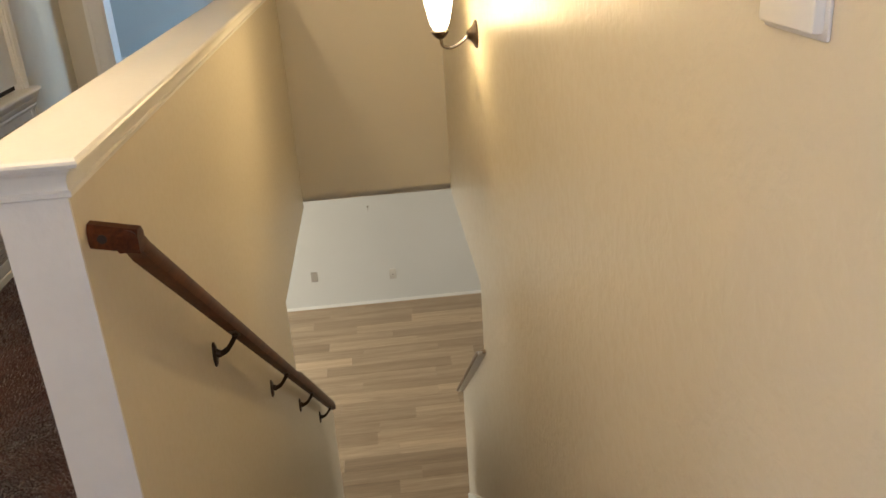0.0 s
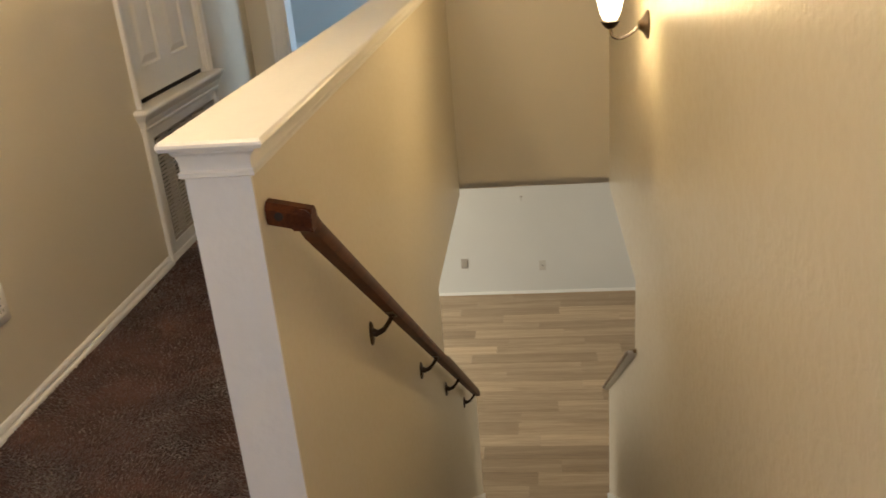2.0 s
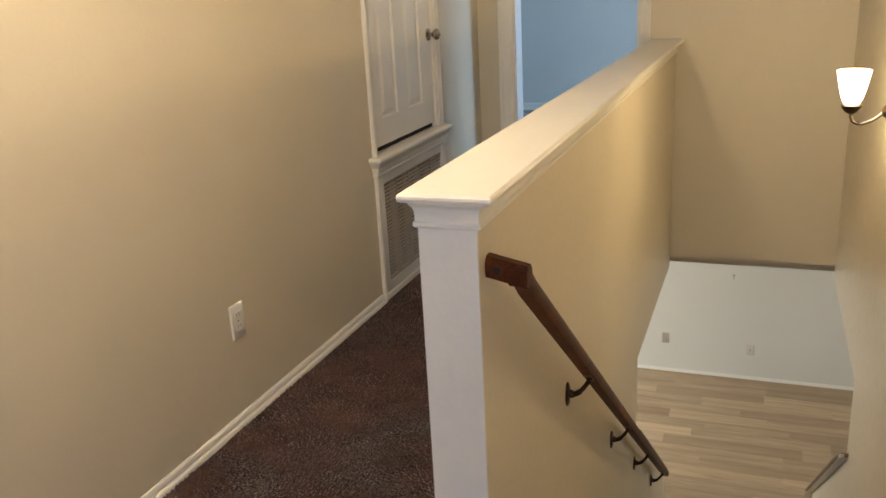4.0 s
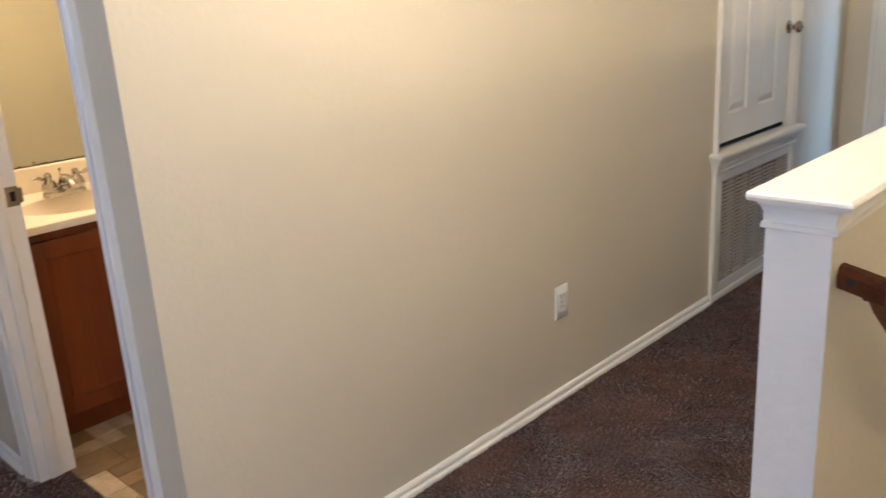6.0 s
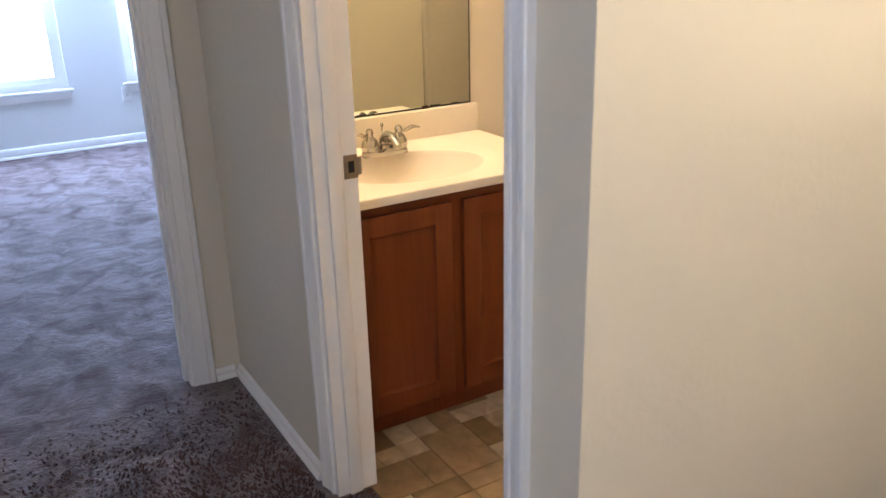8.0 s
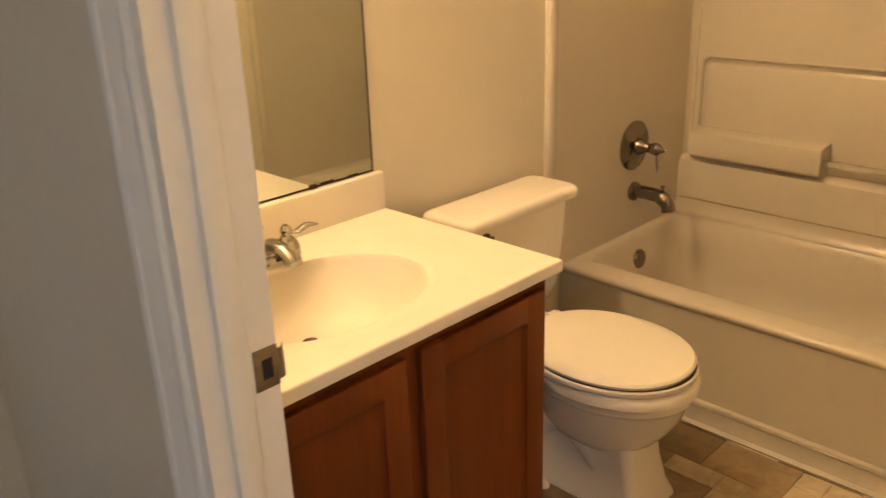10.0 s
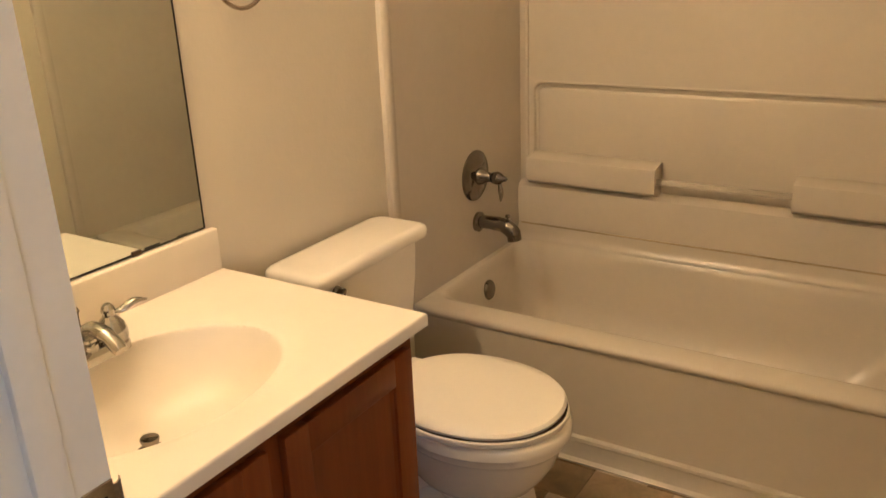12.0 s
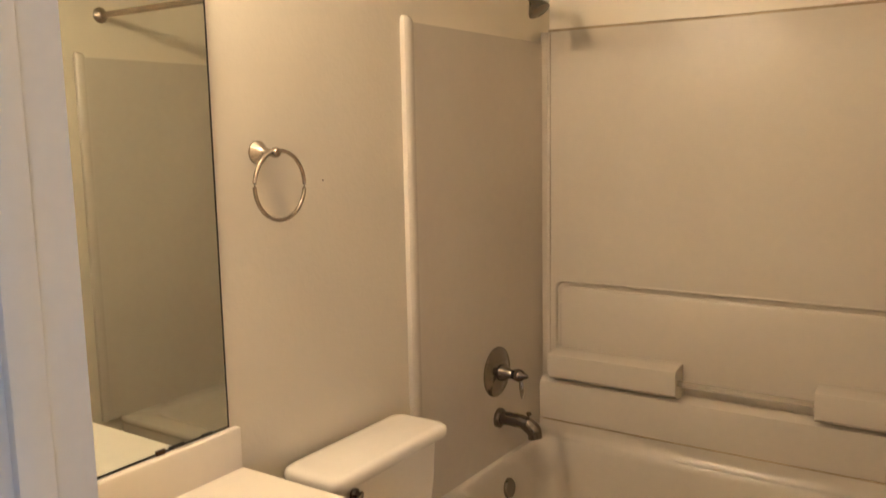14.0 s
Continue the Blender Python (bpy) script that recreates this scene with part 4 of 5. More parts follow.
pts = arc([(FX, FY, CT + 0.012), (FX + 0.002, FY, CT + 0.045), (FX + 0.026, FY, CT + 0.062), (FX + 0.062, FY, CT + 0.056), (FX + 0.092, FY, CT + 0.036)], 6)
part("spout", tube(pts, [0.023, 0.0225, 0.022, 0.021, 0.020, 0.019] + [0.018] * 6 + [0.016] * 6 + [0.014] * 6 + [0.012], 16, False, 0.85), CHROME, faucet)
part("lift_rod", join(tube([(FX - 0.014, FY, CT + 0.02), (FX - 0.014, FY, CT + 0.085)], 0.0025, 8), lathe((FX - 0.014, FY, CT + 0.083), (0, 0, 1), [(0, 0.003), (0.006, 0.006), (0.012, 0.003)], 12)), CHROME, faucet)

# Mirror
MY0, MY1, MZ0, MZ1 = YD + 0.118, 1.640, 0.874, 1.90
mirror = thing("wall_mirror", "large frameless mirror with dark worn edge", "mirror", (XW, 1.24, MZ0))
part("glass", boxes((XW + 0.001, XW + 0.0055, MY0, MY1, MZ0, MZ1)), MIRROR, mirror, "", 0)
part("edge", boxes((XW, XW + 0.006, MY1, MY1 + 0.004, MZ0 - 0.004, MZ1), (XW, XW + 0.006, MY0, MY1, MZ0 - 0.0045, MZ0)), BLACK, mirror, "dark tarnished edge", 0)
for y in (1.02, 1.46):
    part("clip", rounded(XW + 0.001, XW + 0.0095, y - 0.011, y + 0.011, MZ0 - 0.006, MZ0 + 0.005, 0.002), BRONZE, mirror)
for y, w, h in ((0.95, 0.035, 0.003), (1.50, 0.04, 0.004), (1.58, 0.03, 0.0025), (1.22, 0.04, 0.0025)):
    part("desilvered_spot", boxes((XW + 0.0050, XW + 0.0058, y - w / 2, y + w / 2, MZ0, MZ0 + h)), BLACK, mirror, "", 0)

vanity_light = thing("vanity_light", "nickel vanity light bar above the mirror, lit", "wall lamp", (XW, 1.24, 2.14))
part("bar", rounded(XW, XW + 0.04, 0.93, 1.55, 2.10, 2.18, 0.008), NICKEL, vanity_light)
for y in (1.01, 1.24, 1.47):
    sb = part("shade", lathe((XW + 0.10, y, 2.18), (0, 0, 1), [(0, 0.03), (0.05, 0.045), (0.12, 0.06), (0.118, 0.056), (0.05, 0.04), (0.004, 0.02)], 20), LENS_GLASS, vanity_light)
    sb.visible_shadow = False
    part("arm", tube([(XW + 0.03, y, 2.14), (XW + 0.10, y, 2.14), (XW + 0.10, y, 2.185)], 0.008, 10), NICKEL, vanity_light)

# Towel ring
TY, TZ = 1.775, 1.475
ring_thing = thing("towel_ring", "brushed nickel towel ring on a round post", "towel ring", (XW, TY, TZ))
part("post", lathe((XW, TY, TZ), (1, 0, 0), [(0, 0.027), (0.005, 0.027), (0.012, 0.022), (0.022, 0.013), (0.036, 0.009), (0.050, 0.0085), (0.052, 0.011), (0.060, 0.012), (0.066, 0.009), (0.068, 0.003)], 24), NICKEL, ring_thing)
part("ring", tube([(XW + 0.056, TY + 0.012 + 0.078 * math.sin(a), TZ - 0.074 - 0.078 * math.cos(a)) for a in [2 * math.pi * k / 48 for k in range(48)]], 0.0048, 12, True), NICKEL, ring_thing)
screw = thing("wall_screw", "tiny dark screw head in the bathroom wall", "screw", (XW, 1.99, 1.40))
part("head", lathe((XW, 1.99, 1.40), (1, 0, 0), [(0, 0.0022), (0.002, 0.0022), (0.003, 0.001)], 10), BRONZE, screw)

# Toilet
TC = 1.985
toilet = thing("toilet", "bone-coloured two-piece toilet with closed lid", "toilet", (-2.6, TC, 0))
tx0, tx1, tw, TK = XW + 0.032, -2.872, 0.220, 2.000
part("tank", loft([round_rect(tx0 + a, tx1 - a - b, TK - tw + a, TK + tw - a, z, 0.035, 6) for z, a, b in ((0.375, 0.045, 0.02), (0.39, 0.030, 0.015), (0.45, 0.018, 0.010), (0.60, 0.010, 0.004), (0.700, 0.008, 0.002))]), CHINA, toilet, "", 40)
part("tank_lid", loft([round_rect(tx0 - 0.006 + a, tx1 + 0.012 - a, TK - tw - 0.014 + a, TK + tw + 0.014 - a, z, 0.032, 6) for z, a in ((0.700, 0.010), (0.703, 0.003), (0.710, 0.0), (0.722, 0.0), (0.730, 0.003), (0.735, 0.010), (0.737, 0.020))]), CHINA, toilet, "", 40)
lev = part("flush_lever", lathe((tx1 - 0.004, TC - 0.145, 0.680), (1, 0, 0), [(0, 0.015), (0.006, 0.015), (0.010, 0.010), (0.020, 0.008)], 16), DARK_CHROME, toilet, "dark chrome flush lever")
part("lever_arm", tube([(tx1 + 0.012, TC - 0.135, 0.682), (tx1 + 0.020, TC - 0.148, 0.681), (tx1 + 0.022, TC - 0.165, 0.676), (tx1 + 0.020, TC - 0.182, 0.670)], [0.006, 0.007, 0.008, 0.006], 12), DARK_CHROME, lev)


def egg(cx, ax_front, ax_back, ay, z, n=48, power=2.0):
    out = []
    for k in range(n):
        t = 2 * math.pi * k / n
        c, s = math.cos(t), math.sin(t)
        c2 = math.copysign(abs(c) ** (2 / power), c)
        s2 = math.copysign(abs(s) ** (2 / power), s)
        out.append((cx + (ax_front if c > 0 else ax_back) * c2, TC + ay * s2, z))
    return out


part("bowl", loft([egg(-2.600, 0.105, 0.14, 0.076, 0.150, power=2.3), egg(-2.598, 0.122, 0.165, 0.092, 0.165, power=2.2), egg(-2.592, 0.152, 0.185, 0.116, 0.195, power=2.1), egg(-2.588, 0.180, 0.20, 0.138, 0.235), egg(-2.586, 0.200, 0.21, 0.154, 0.275),
                   egg(-2.585, 0.210, 0.215, 0.163, 0.312), egg(-2.585, 0.213, 0.215, 0.166, 0.322), egg(-2.585, 0.220, 0.215, 0.172, 0.326), egg(-2.585, 0.221, 0.215, 0.173, 0.342), egg(-2.585, 0.233, 0.22, 0.183, 0.350), egg(-2.585, 0.233, 0.22, 0.183, 0.372), egg(-2.585, 0.225, 0.215, 0.176, 0.380)]), CHINA, toilet, "", 50)
part("deck", loft([round_rect(-2.93 + a, -2.70, TC - 0.13 + a, TC + 0.13 - a, z, 0.03) for z, a in ((0.25, 0.05), (0.31, 0.015), (0.36, 0.0), (0.376, 0.006))]), CHINA, toilet, "", 40)
part("pedestal", loft([round_rect(x0, x1, TC - w, TC + w, z, r, 5) for z, x0, x1, w, r in ((0.0, -2.84, -2.425, 0.100, 0.022), (0.012, -2.838, -2.428, 0.098, 0.022), (0.05, -2.83, -2.445, 0.088, 0.024), (0.12, -2.82, -2.462, 0.082, 0.026), (0.19, -2.80, -2.474, 0.080, 0.030), (0.23, -2.78, -2.478, 0.082, 0.04))]), CHINA, toilet, "", 40)
for sgn in (-1, 1):
    part("trapway", tube(arc([(-2.56, TC + sgn * 0.050, 0.08), (-2.60, TC + sgn * 0.056, 0.14), (-2.67, TC + sgn * 0.058, 0.19), (-2.74, TC + sgn * 0.056, 0.15), (-2.79, TC + sgn * 0.05, 0.06)], 6), 0.033, 16), CHINA, toilet, "", 60)
for sgn in (-1, 1):
    part("bolt_cap", lathe((-2.70, TC + sgn * 0.118, 0.0), (0, 0, 1), [(0, 0.016), (0.010, 0.015), (0.018, 0.008), (0.019, 0.002)], 14), CHINA, toilet)
part("seat", loft([egg(-2.596, a, b, c, z) for a, b, c, z in ((0.224, 0.205, 0.178, 0.381), (0.233, 0.21, 0.187, 0.384), (0.236, 0.212, 0.190, 0.392), (0.235, 0.211, 0.189, 0.398), (0.232, 0.21, 0.186, 0.4005))]), SEAT_PLASTIC, toilet, "", 40)
# Dark ring stands in for the shade between seat and lid.
part("seat_gap_shade", loft([egg(-2.596, 0.231, 0.208, 0.185, z) for z in (0.4010, 0.4038)]), BRONZE, toilet, "thin dark ring for the shade under the lid", 40)
part("lid", loft([egg(-2.600, a, b, c, z, 48, 2.15) for a, b, c, z in ((0.228, 0.215, 0.182, 0.404), (0.229, 0.22, 0.185, 0.406), (0.230, 0.221, 0.186, 0.412), (0.224, 0.216, 0.180, 0.419), (0.19, 0.19, 0.15, 0.424), (0.10, 0.10, 0.08, 0.427), (0.02, 0.02, 0.02, 0.4275))]), SEAT_PLASTIC, toilet, "", 40)
for sgn in (-1, 1):
    part("hinge_block", rounded(-2.835, -2.795, TC + sgn * 0.075 - 0.02, TC + sgn * 0.075 + 0.02, 0.374, 0.412, 0.006), SEAT_PLASTIC, toilet)

# Bathtub
TF, TB, TH = 2.406, 3.19, 0.385     # front, back, rim height
tx_l, tx_r = XW + 0.004, XH - 0.118
tub = thing("bathtub", "bone fibreglass alcove bathtub", "bathtub", ((tx_l + tx_r) / 2, 2.8, 0))
o = [round_rect(tx_l, tx_r, TF + d, TB, z, 0.014, 6) for z, d in ((TH - 0.030, 0.010), (TH - 0.025, 0.005), (TH - 0.014, 0.0), (TH - 0.006, 0.003), (TH, 0.014))]
i_ = [round_rect(tx_l + a, tx_r - b, TF + c, TB - d, z, r, 6) for z, a, b, c, d, r in (
    (TH + 0.001, 0.030, 0.075, 0.086, 0.074, 0.05), (TH - 0.007, 0.036, 0.085, 0.104, 0.080, 0.06), (TH - 0.030, 0.042, 0.10, 0.118, 0.088, 0.08), (TH - 0.15, 0.064, 0.16, 0.138, 0.104, 0.10), (TH - 0.29, 0.105, 0.25, 0.165, 0.130, 0.11), (TH - 0.325, 0.19, 0.34, 0.21, 0.18, 0.11))]
part("basin", loft(o + i_, False, True), FIBREGLASS, tub, "", 45)
part("apron", loft([[(tx_l, TF + y, z), (tx_r, TF + y, z)] for y, z in ((0.010, TH - 0.030), (0.012, TH - 0.045), (0.014, 0.13), (0.014, 0.0))], False, False, False), FIBREGLASS, tub, "", 30)
part("base_trim", loft([[(x, TF + 0.014 - a, z) for a, z in ((0.0, 0.0), (0.030, 0.0), (0.032, 0.006), (0.020, 0.014), (0.013, 0.030), (0.011, 0.060), (0.016, 0.066), (0.014, 0.075), (0.004, 0.078), (0.0, 0.078))] for x in (tx_l, tx_r)]), BASE_VINYL, tub, "bone moulded strip along the tub base", 25)
part("overflow_cap", lathe((tx_l + 0.050, 2.813, 0.290), (1, 0, 0.10), [(0, 0.036), (0.006, 0.036), (0.012, 0.031), (0.014, 0.010)], 26), DARK_CHROME, tub, "round dark chrome overflow cap")

# Surround
SX, SY, ST = XW + 0.016, 3.172, 1.855
surround = thing("tub_surround", "bone fibreglass tub surround with moulded shelves", "tub surround", (-2.2, 3.0, TH))
part("end_panel", boxes((XW + 0.001, SX, 2.337, SY + 0.02, TH + 0.001, 1.815)), FIBREGLASS, surround, "", 0)
part("end_panel", boxes((tx_r - 0.014, tx_r + 0.003, 2.337, SY + 0.02, TH + 0.001, 1.815)), FIBREGLASS, surround, "", 0)
for x, sg in ((XW, 1), (tx_r + 0.004, -1)):
    bead = [(0.0, -0.014), (0.014, -0.013), (0.019, -0.007), (0.021, 0.004), (0.020, 0.014), (0.017, 0.026), (0.0, 0.030)]
    part("front_bead", loft([[(x + sg * a * k, 2.343 + b * k, z) for a, b in bead] for z, k in ((TH + 0.001, 1), (1.815, 1), (1.828, 0.8), (1.833, 0.4))]), FIBREGLASS, surround, "raised rounded front edge", 40)
# back panel with a recessed field above the shelves
nx0, nx1, nz0, nz1 = -3.016, -1.49, 0.60, 0.960
part("back_panel", boxes((XW + 0.002, tx_r, SY + 0.030, 3.239, TH + 0.001, ST)), FIBREGLASS, surround, "", 0)
part("panel_margin", boxes((XW + 0.002, nx0, SY, SY + 0.031, TH + 0.02, nz1)), FIBREGLASS, surround, "", 0)
part("panel_margin", boxes((nx1, tx_r, SY, SY + 0.031, TH + 0.02, nz1)), FIBREGLASS, surround, "", 0)
part("upper_field", boxes((XW + 0.002, tx_r, SY, SY + 0.031, nz1, ST - 0.002)), FIBREGLASS, surround, "", 0)


part("recessed_field", loft([[(x, y, z) for x, z, _ in round_rect(nx0 + o, nx1 - o, nz0, nz1 - o, 0, 0.022, 5)] for o, y in ((0.021, SY + 0.032), (0.021, SY + 0.008), (0.024, SY + 0.004), (0.030, SY + 0.002))]), FIBREGLASS, surround, "", 40)


def frame_ring(o, y):
    return [(x, y, z) for x, z, _ in round_rect(nx0 + o, nx1 - o, nz0, nz1 - o, 0, 0.03, 5)]


part("recess_edge", loft([frame_ring(-0.008, SY + 0.001), frame_ring(-0.004, SY - 0.0012), frame_ring(0.0, SY - 0.001), frame_ring(0.004, SY + 0.002), frame_ring(0.007, SY + 0.016), frame_ring(0.022, SY + 0.017)], False, False), FIBREGLASS, surround, "", 40)
corner = [(0.0, 0.0), (0.0, -0.030), (0.006, -0.016), (0.013, -0.008), (0.020, -0.003), (0.030, 0.0)]
part("corner_cove", loft([[(SX - 0.002 + a, SY + 0.002 + b, z) for a, b in corner] for z in (TH + 0.01, ST - 0.004)]), FIBREGLASS, surround, "", 50)
for x0, x1 in ((-3.002, -2.532), (-2.100, -1.648)):
    s = part("shelf", loft([[(x0, y0, z0), (x1, y0 - 0.0, z0), (x1, SY + 0.014, z0), (x0, SY + 0.014, z0)] for y0, z0 in ((3.150, 0.596), (3.112, 0.606), (3.098, 0.618), (3.092, 0.690), (3.095, 0.700), (3.104, 0.705), (3.16, 0.712))]), FIBREGLASS, surround, "moulded shelf block", 30)
part("lower_step", loft([[(x, y, z) for y, z in ((SY + 0.014, TH + 0.06), (3.128, TH + 0.06), (3.124, 0.560), (3.130, 0.585), (3.145, 0.598), (SY + 0.014, 0.606))] for x in (XW + 0.004, tx_r - 0.002)]), FIBREGLASS, surround, "", 30)
part("tub_ledge", loft([[(x, y, z) for y, z in ((SY + 0.02, TH + 0.004), (3.106, TH + 0.002), (3.114, TH + 0.008), (3.121, TH + 0.026), (3.1265, TH + 0.057), (SY + 0.02, TH + 0.057))] for x in (XW + 0.004, tx_r - 0.002)]), FIBREGLASS, surround, "", 60)
part("caulk_line", boxes((XW + 0.03, tx_r - 0.03, 3.1215, 3.1285, TH + 0.0570, TH + 0.0602)), CAULK, surround, "aged brown caulk line", 0)
part("top_caulk", tube([(XW + 0.03, SY + 0.004, ST + 0.002), (-2.4, SY + 0.004, ST - 0.002), (-1.9, SY + 0.004, ST + 0.003), (tx_r - 0.02, SY + 0.004, ST)], 0.0055, 8), CAULK, surround, "uneven aged caulk along the top edge")
part("corner_rib", tube([(SX + 0.018, SY - 0.004, TH + 0.06), (SX + 0.018, SY - 0.004, ST - 0.006)], 0.006, 10), FIBREGLASS, surround, "raised rib beside the corner")
part("grab_bar", tube([(-2.548, 3.118, 0.657), (-2.092, 3.118, 0.657)], 0.0105, 14), CLEAR_PLASTIC, surround, "slim clear plastic washcloth bar")

# Tub fittings
VY = 2.808
valve = thing("shower_valve", "dark chrome shower valve with lever handle", "valve", (SX, VY, 0.70))
part("escutcheon", lathe((SX, VY, 0.700), (1, 0, 0), [(0, 0.086), (0.004, 0.086), (0.008, 0.080), (0.010, 0.070), (0.013, 0.066), (0.016, 0.050), (0.020, 0.040), (0.021, 0.03)], 36), DARK_CHROME, valve)
hb = part("handle_hub", lathe((SX + 0.018, VY, 0.700), (1, 0, 0), [(0, 0.030), (0.020, 0.026), (0.030, 0.018), (0.045, 0.015), (0.055, 0.020), (0.068, 0.022), (0.080, 0.018), (0.090, 0.010), (0.098, 0.008), (0.104, 0.003)], 26), DARK_CHROME, valve)
part("lever", tube(arc([(SX + 0.090, VY, 0.695), (SX + 0.094, VY + 0.002, 0.672), (SX + 0.096, VY + 0.004, 0.645), (SX + 0.094, VY + 0.004, 0.620)], 6), [0.005] * 5 + [0.006, 0.007, 0.008, 0.0085, 0.009, 0.009, 0.009, 0.0085, 0.008, 0.007, 0.006, 0.005, 0.004, 0.003], 12), CHROME, hb, "polished drop lever")
spout = thing("tub_spout", "dark chrome tub spout with diverter knob", "spout", (SX, VY + 0.01, 0.535))
part("flange", lathe((SX, VY + 0.01, 0.535), (1, 0, 0), [(0, 0.034), (0.010, 0.034), (0.014, 0.030), (0.018, 0.024)], 26), DARK_CHROME, spout)
part("body", tube(arc([(SX + 0.012, VY + 0.01, 0.537), (SX + 0.060, VY + 0.01, 0.538), (SX + 0.105, VY + 0.01, 0.534), (SX + 0.135, VY + 0.01, 0.515), (SX + 0.142, VY + 0.01, 0.488)], 6), [0.023] * 7 + [0.024] * 6 + [0.026] * 7 + [0.024] * 5, 20), DARK_CHROME, spout)
part("diverter_knob", lathe((SX + 0.115, VY + 0.01, 0.552), (0.15, 0, 1), [(0, 0.004), (0.012, 0.004), (0.014, 0.009), (0.021, 0.009), (0.023, 0.004)], 14), DARK_CHROME, spout)
shower = thing("wall_shower", "dark chrome shower arm and head above the surround", "shower head", (XW, VY + 0.05, 1.97))
part("flange", lathe((XW, VY + 0.05, 1.975), (1, 0, 0), [(0, 0.030), (0.004, 0.030), (0.010, 0.020)], 22), DARK_CHROME, shower)
part("arm", tube(arc([(XW, VY + 0.05, 1.975), (XW + 0.05, VY + 0.05, 1.985), (XW + 0.10, VY + 0.05, 1.965), (XW + 0.13, VY + 0.05, 1.925)], 6), 0.0105, 12), DARK_CHROME, shower)
part("head", lathe((XW + 0.125, VY + 0.05, 1.93), (0.55, 0, -0.83), [(0, 0.012), (0.015, 0.014), (0.030, 0.024), (0.050, 0.036), (0.058, 0.037), (0.062, 0.030)], 24), DARK_CHROME, shower)
rod = thing("shower_rod", "brushed nickel shower curtain rod without a curtain", "curtain rod", ((tx_l + tx_r) / 2, 2.46, 1.98))
part("bar", tube([(XW + 0.001, 2.46, 1.98), (XH - 0.111, 2.46, 1.98)], 0.0125, 16), NICKEL, rod)
for x, d in ((XW, 1), (XH - 0.11, -1)):
    part("flange", lathe((x, 2.46, 1.98), (d, 0, 0), [(0, 0.030), (0.006, 0.030), (0.016, 0.018), (0.020, 0.013)], 22), NICKEL, rod)


for ob in (vanity, counter, faucet, mirror, vanity_light, ring_thing, screw, toilet, tub, surround, valve, spout, shower, rod):
    ob.location += BATH


# ---- floor pieces ----
def piece_mesh(name, w, d, h, r, material):
    bm = boxes((-w / 2, w / 2, -d / 2, d / 2, -h, 0))
    bmesh.ops.bevel(bm, geom=[e for e in bm.edges if all(v.co.z > -h / 2 for v in e.verts)], offset=r, segments=1, affect="EDGES")
    me = bpy.data.meshes.new(name)
    bm.to_mesh(me)
    bm.free()
    me.materials.append(material)
    return me


rng = random.Random(7)
U, GAP = 0.0762, 0.0018
nx, ny = 21, 24
fx0, fy0 = -1.393, 0.792
used = [[False] * ny for _ in range(nx)]
meshes = {}
for j in range(ny):
    for i in range(nx):
        if used[i][j]:
            continue
        choices = [(2, 2), (2, 1), (1, 2), (1, 1), (3, 2), (2, 1), (1, 2)]
        rng.shuffle(choices)
        for a, b in choices + [(1, 1)]:
            if i + a <= nx and j + b <= ny and not any(used[i + p][j + q] for p in range(a) for q in range(b)):
                break
        for p in range(a):
            for q in range(b):
                used[i + p][j + q] = True
        cxm, cym = fx0 - (i + a / 2) * U, fy0 + (j + b / 2) * U
        if cxm - a * U / 2 < -2.99:
            continue
        kind_of = (a, b, a * b <= 2 and rng.random() < 0.55)
        if kind_of not in meshes:
            meshes[kind_of] = piece_mesh("tile", a * U - GAP, b * U - GAP, 0.004, 0.0012, VINYL_PALE if kind_of[2] else VINYL)
        t = new("tile", meshes[kind_of])
        t.location = (cxm, cym, -0.0005)
        t.parent = bath_floor

PW = 0.165
plank_lengths = (0.9, 1.2, 1.05, 0.75)
plank_meshes = {}
row = 0
y = 2.9
while y < 8.54:
    w = min(PW, 8.545 - y)
    x = -3.5 + 0.1 - rng.random() * 0.9
    while x < 3.9:
        ln = plank_lengths[rng.randrange(4)]
        if y > 4.9 or not (XL - 0.3 < x + ln / 2 < XR + 0.3):
            key = (ln, round(w, 3))
            if key not in plank_meshes:
                plank_meshes[key] = piece_mesh("plank", ln - 0.001, w - 0.001, 0.006, 0.0008, PLANK)
            if x + ln < 3.99 and x > -3.6:
                p = new("plank", plank_meshes[key])
                p.location = (x + ln / 2, y + w / 2, LOW)
                p.parent = lower_floor
        x += ln
    y += PW


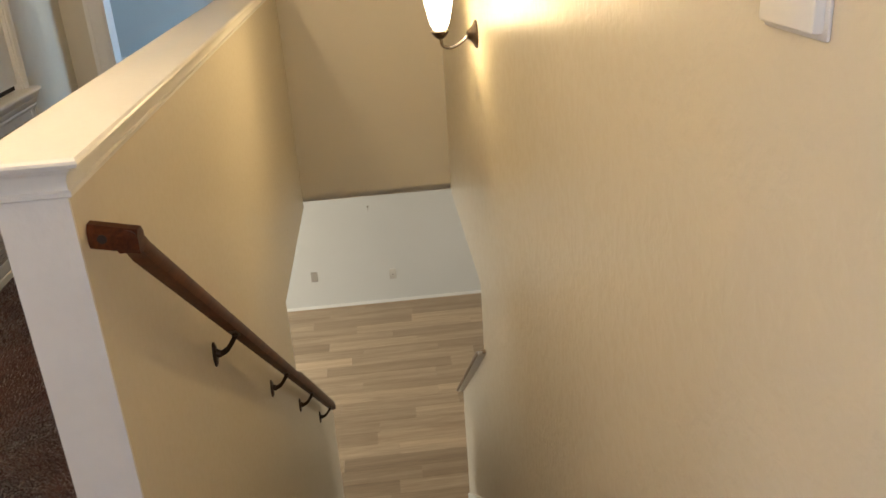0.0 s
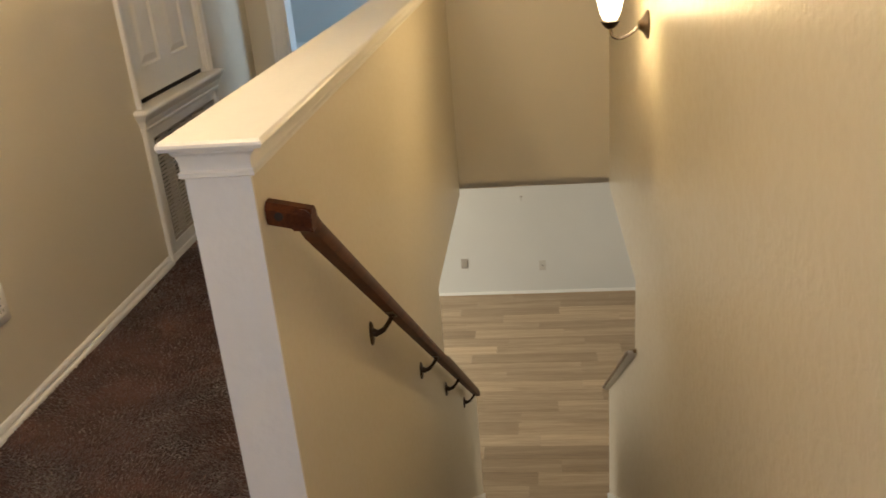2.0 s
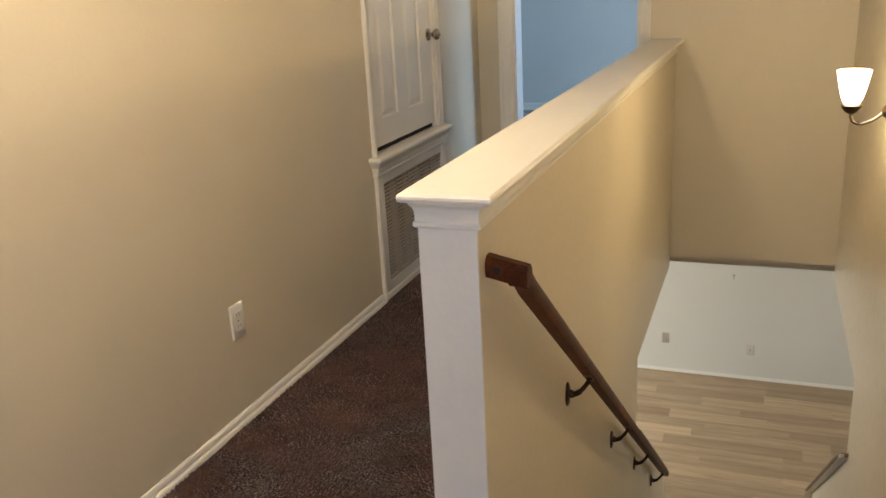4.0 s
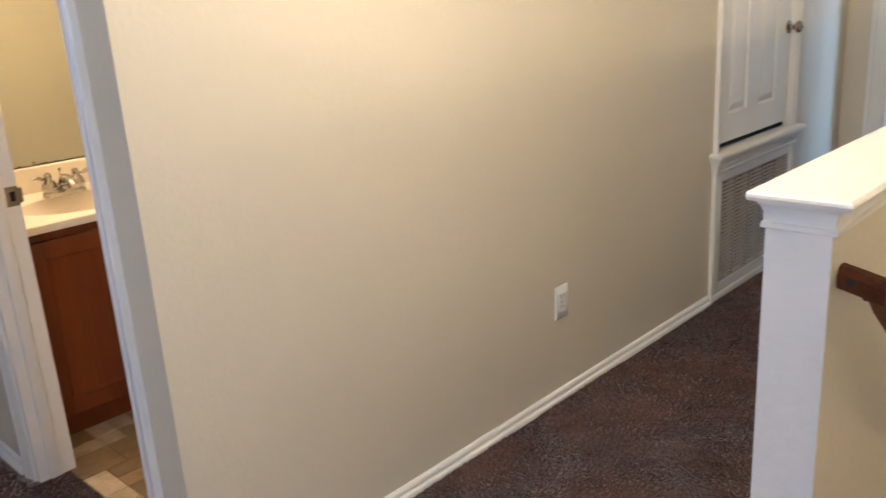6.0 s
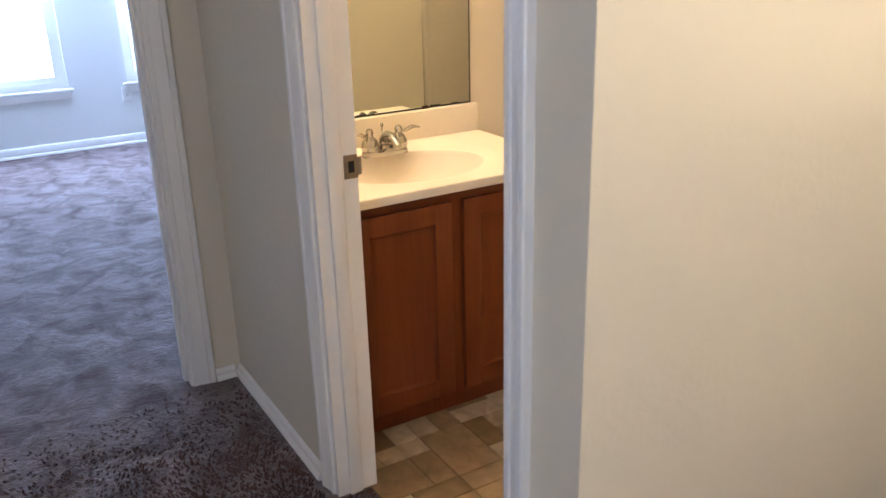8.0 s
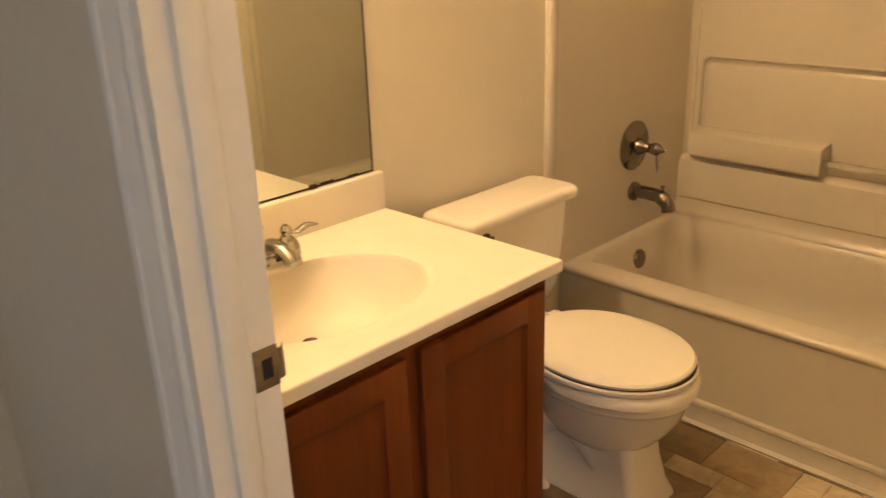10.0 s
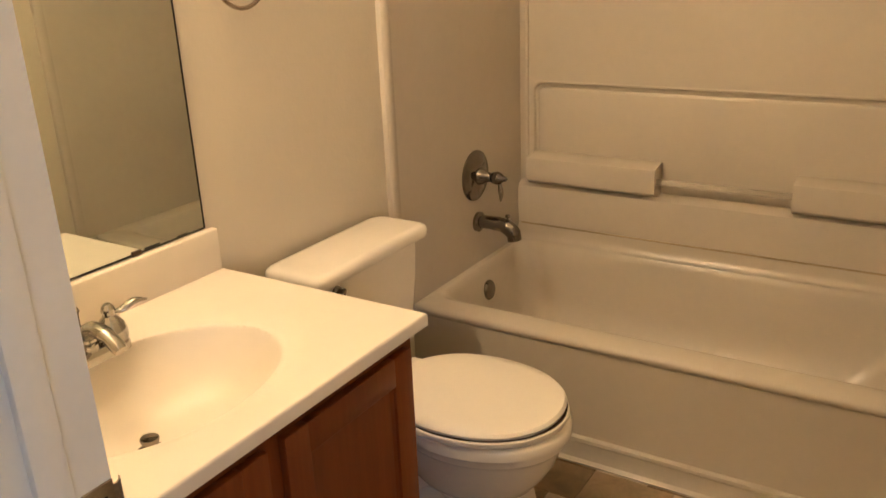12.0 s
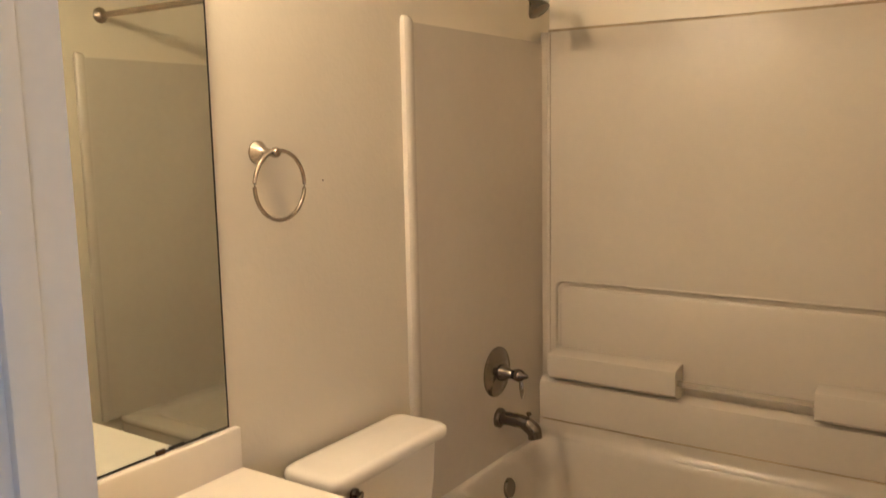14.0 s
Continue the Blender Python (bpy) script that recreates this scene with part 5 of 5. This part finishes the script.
# ---- carpet pile ----
def pile(name, x0, x1, y0, y1, step, label, parent, thin=None):
    """Small leaning tufts over a stretch of carpet, one joined mesh."""
    r = np.random.RandomState(11)
    gx_, gy_ = np.meshgrid(np.arange(x0, x1, step), np.arange(y0, y1, step), indexing="ij")
    px = gx_.ravel() + r.uniform(-0.45, 0.45, gx_.size) * step
    py = gy_.ravel() + r.uniform(-0.45, 0.45, gx_.size) * step
    if thin:  # thinned towards one side to blend into the bare carpet's daylight sheen
        stay = r.rand(px.size) < (px - thin[0]) / (thin[1] - thin[0])
        px, py = px[stay], py[stay]
    n = px.size
    px, py = np.clip(px, x0 + 0.004, x1 - 0.004), np.clip(py, y0 + 0.004, y1 - 0.004)
    swirl = 2.2 * np.sin(px * 5.1 + 1.7 * np.sin(py * 3.3)) + 2.0 * np.sin(py * 6.3 + 1.3 * np.cos(px * 4.1))
    lean = step * (0.55 + 0.35 * r.rand(n))
    h = step * (0.75 + 0.5 * r.rand(n))
    turn = r.uniform(0, 2 * np.pi, n)
    verts = np.zeros((n, 4, 3))
    for k in range(3):
        a = turn + k * 2 * np.pi / 3
        verts[:, k, 0], verts[:, k, 1], verts[:, k, 2] = px + 0.62 * step * np.cos(a), py + 0.62 * step * np.sin(a), 0.0005
    verts[:, 3, 0] = px + lean * np.cos(swirl + r.uniform(-0.8, 0.8, n))
    verts[:, 3, 1] = py + lean * np.sin(swirl + r.uniform(-0.8, 0.8, n))
    verts[:, 3, 2] = h
    base = np.arange(n)[:, None] * 4
    faces = np.concatenate([base + np.array(f) for f in ((0, 1, 3), (1, 2, 3), (2, 0, 3))])
    me = bpy.data.meshes.new(name)
    me.from_pydata(verts.reshape(-1, 3).tolist(), [], faces.tolist())
    me.materials.append(PILE)
    ob = new(name, me)
    ob.parent = parent
    return tagged(ob, label, kind="stuff")


pile("carpet_pile", -1.256, -0.285, 0.70, 4.79, 0.0085, "brown carpet tufts along the landing", floor)
pile("carpet_pile", -3.05, 0.71, -0.35, 0.67, 0.0085, "brown carpet tufts before the doorways", floor, (-3.05, -1.5))
pile("carpet_pile", -2.235, -1.485, 0.665, 0.786, 0.0085, "brown carpet tufts in the bathroom doorway", floor)
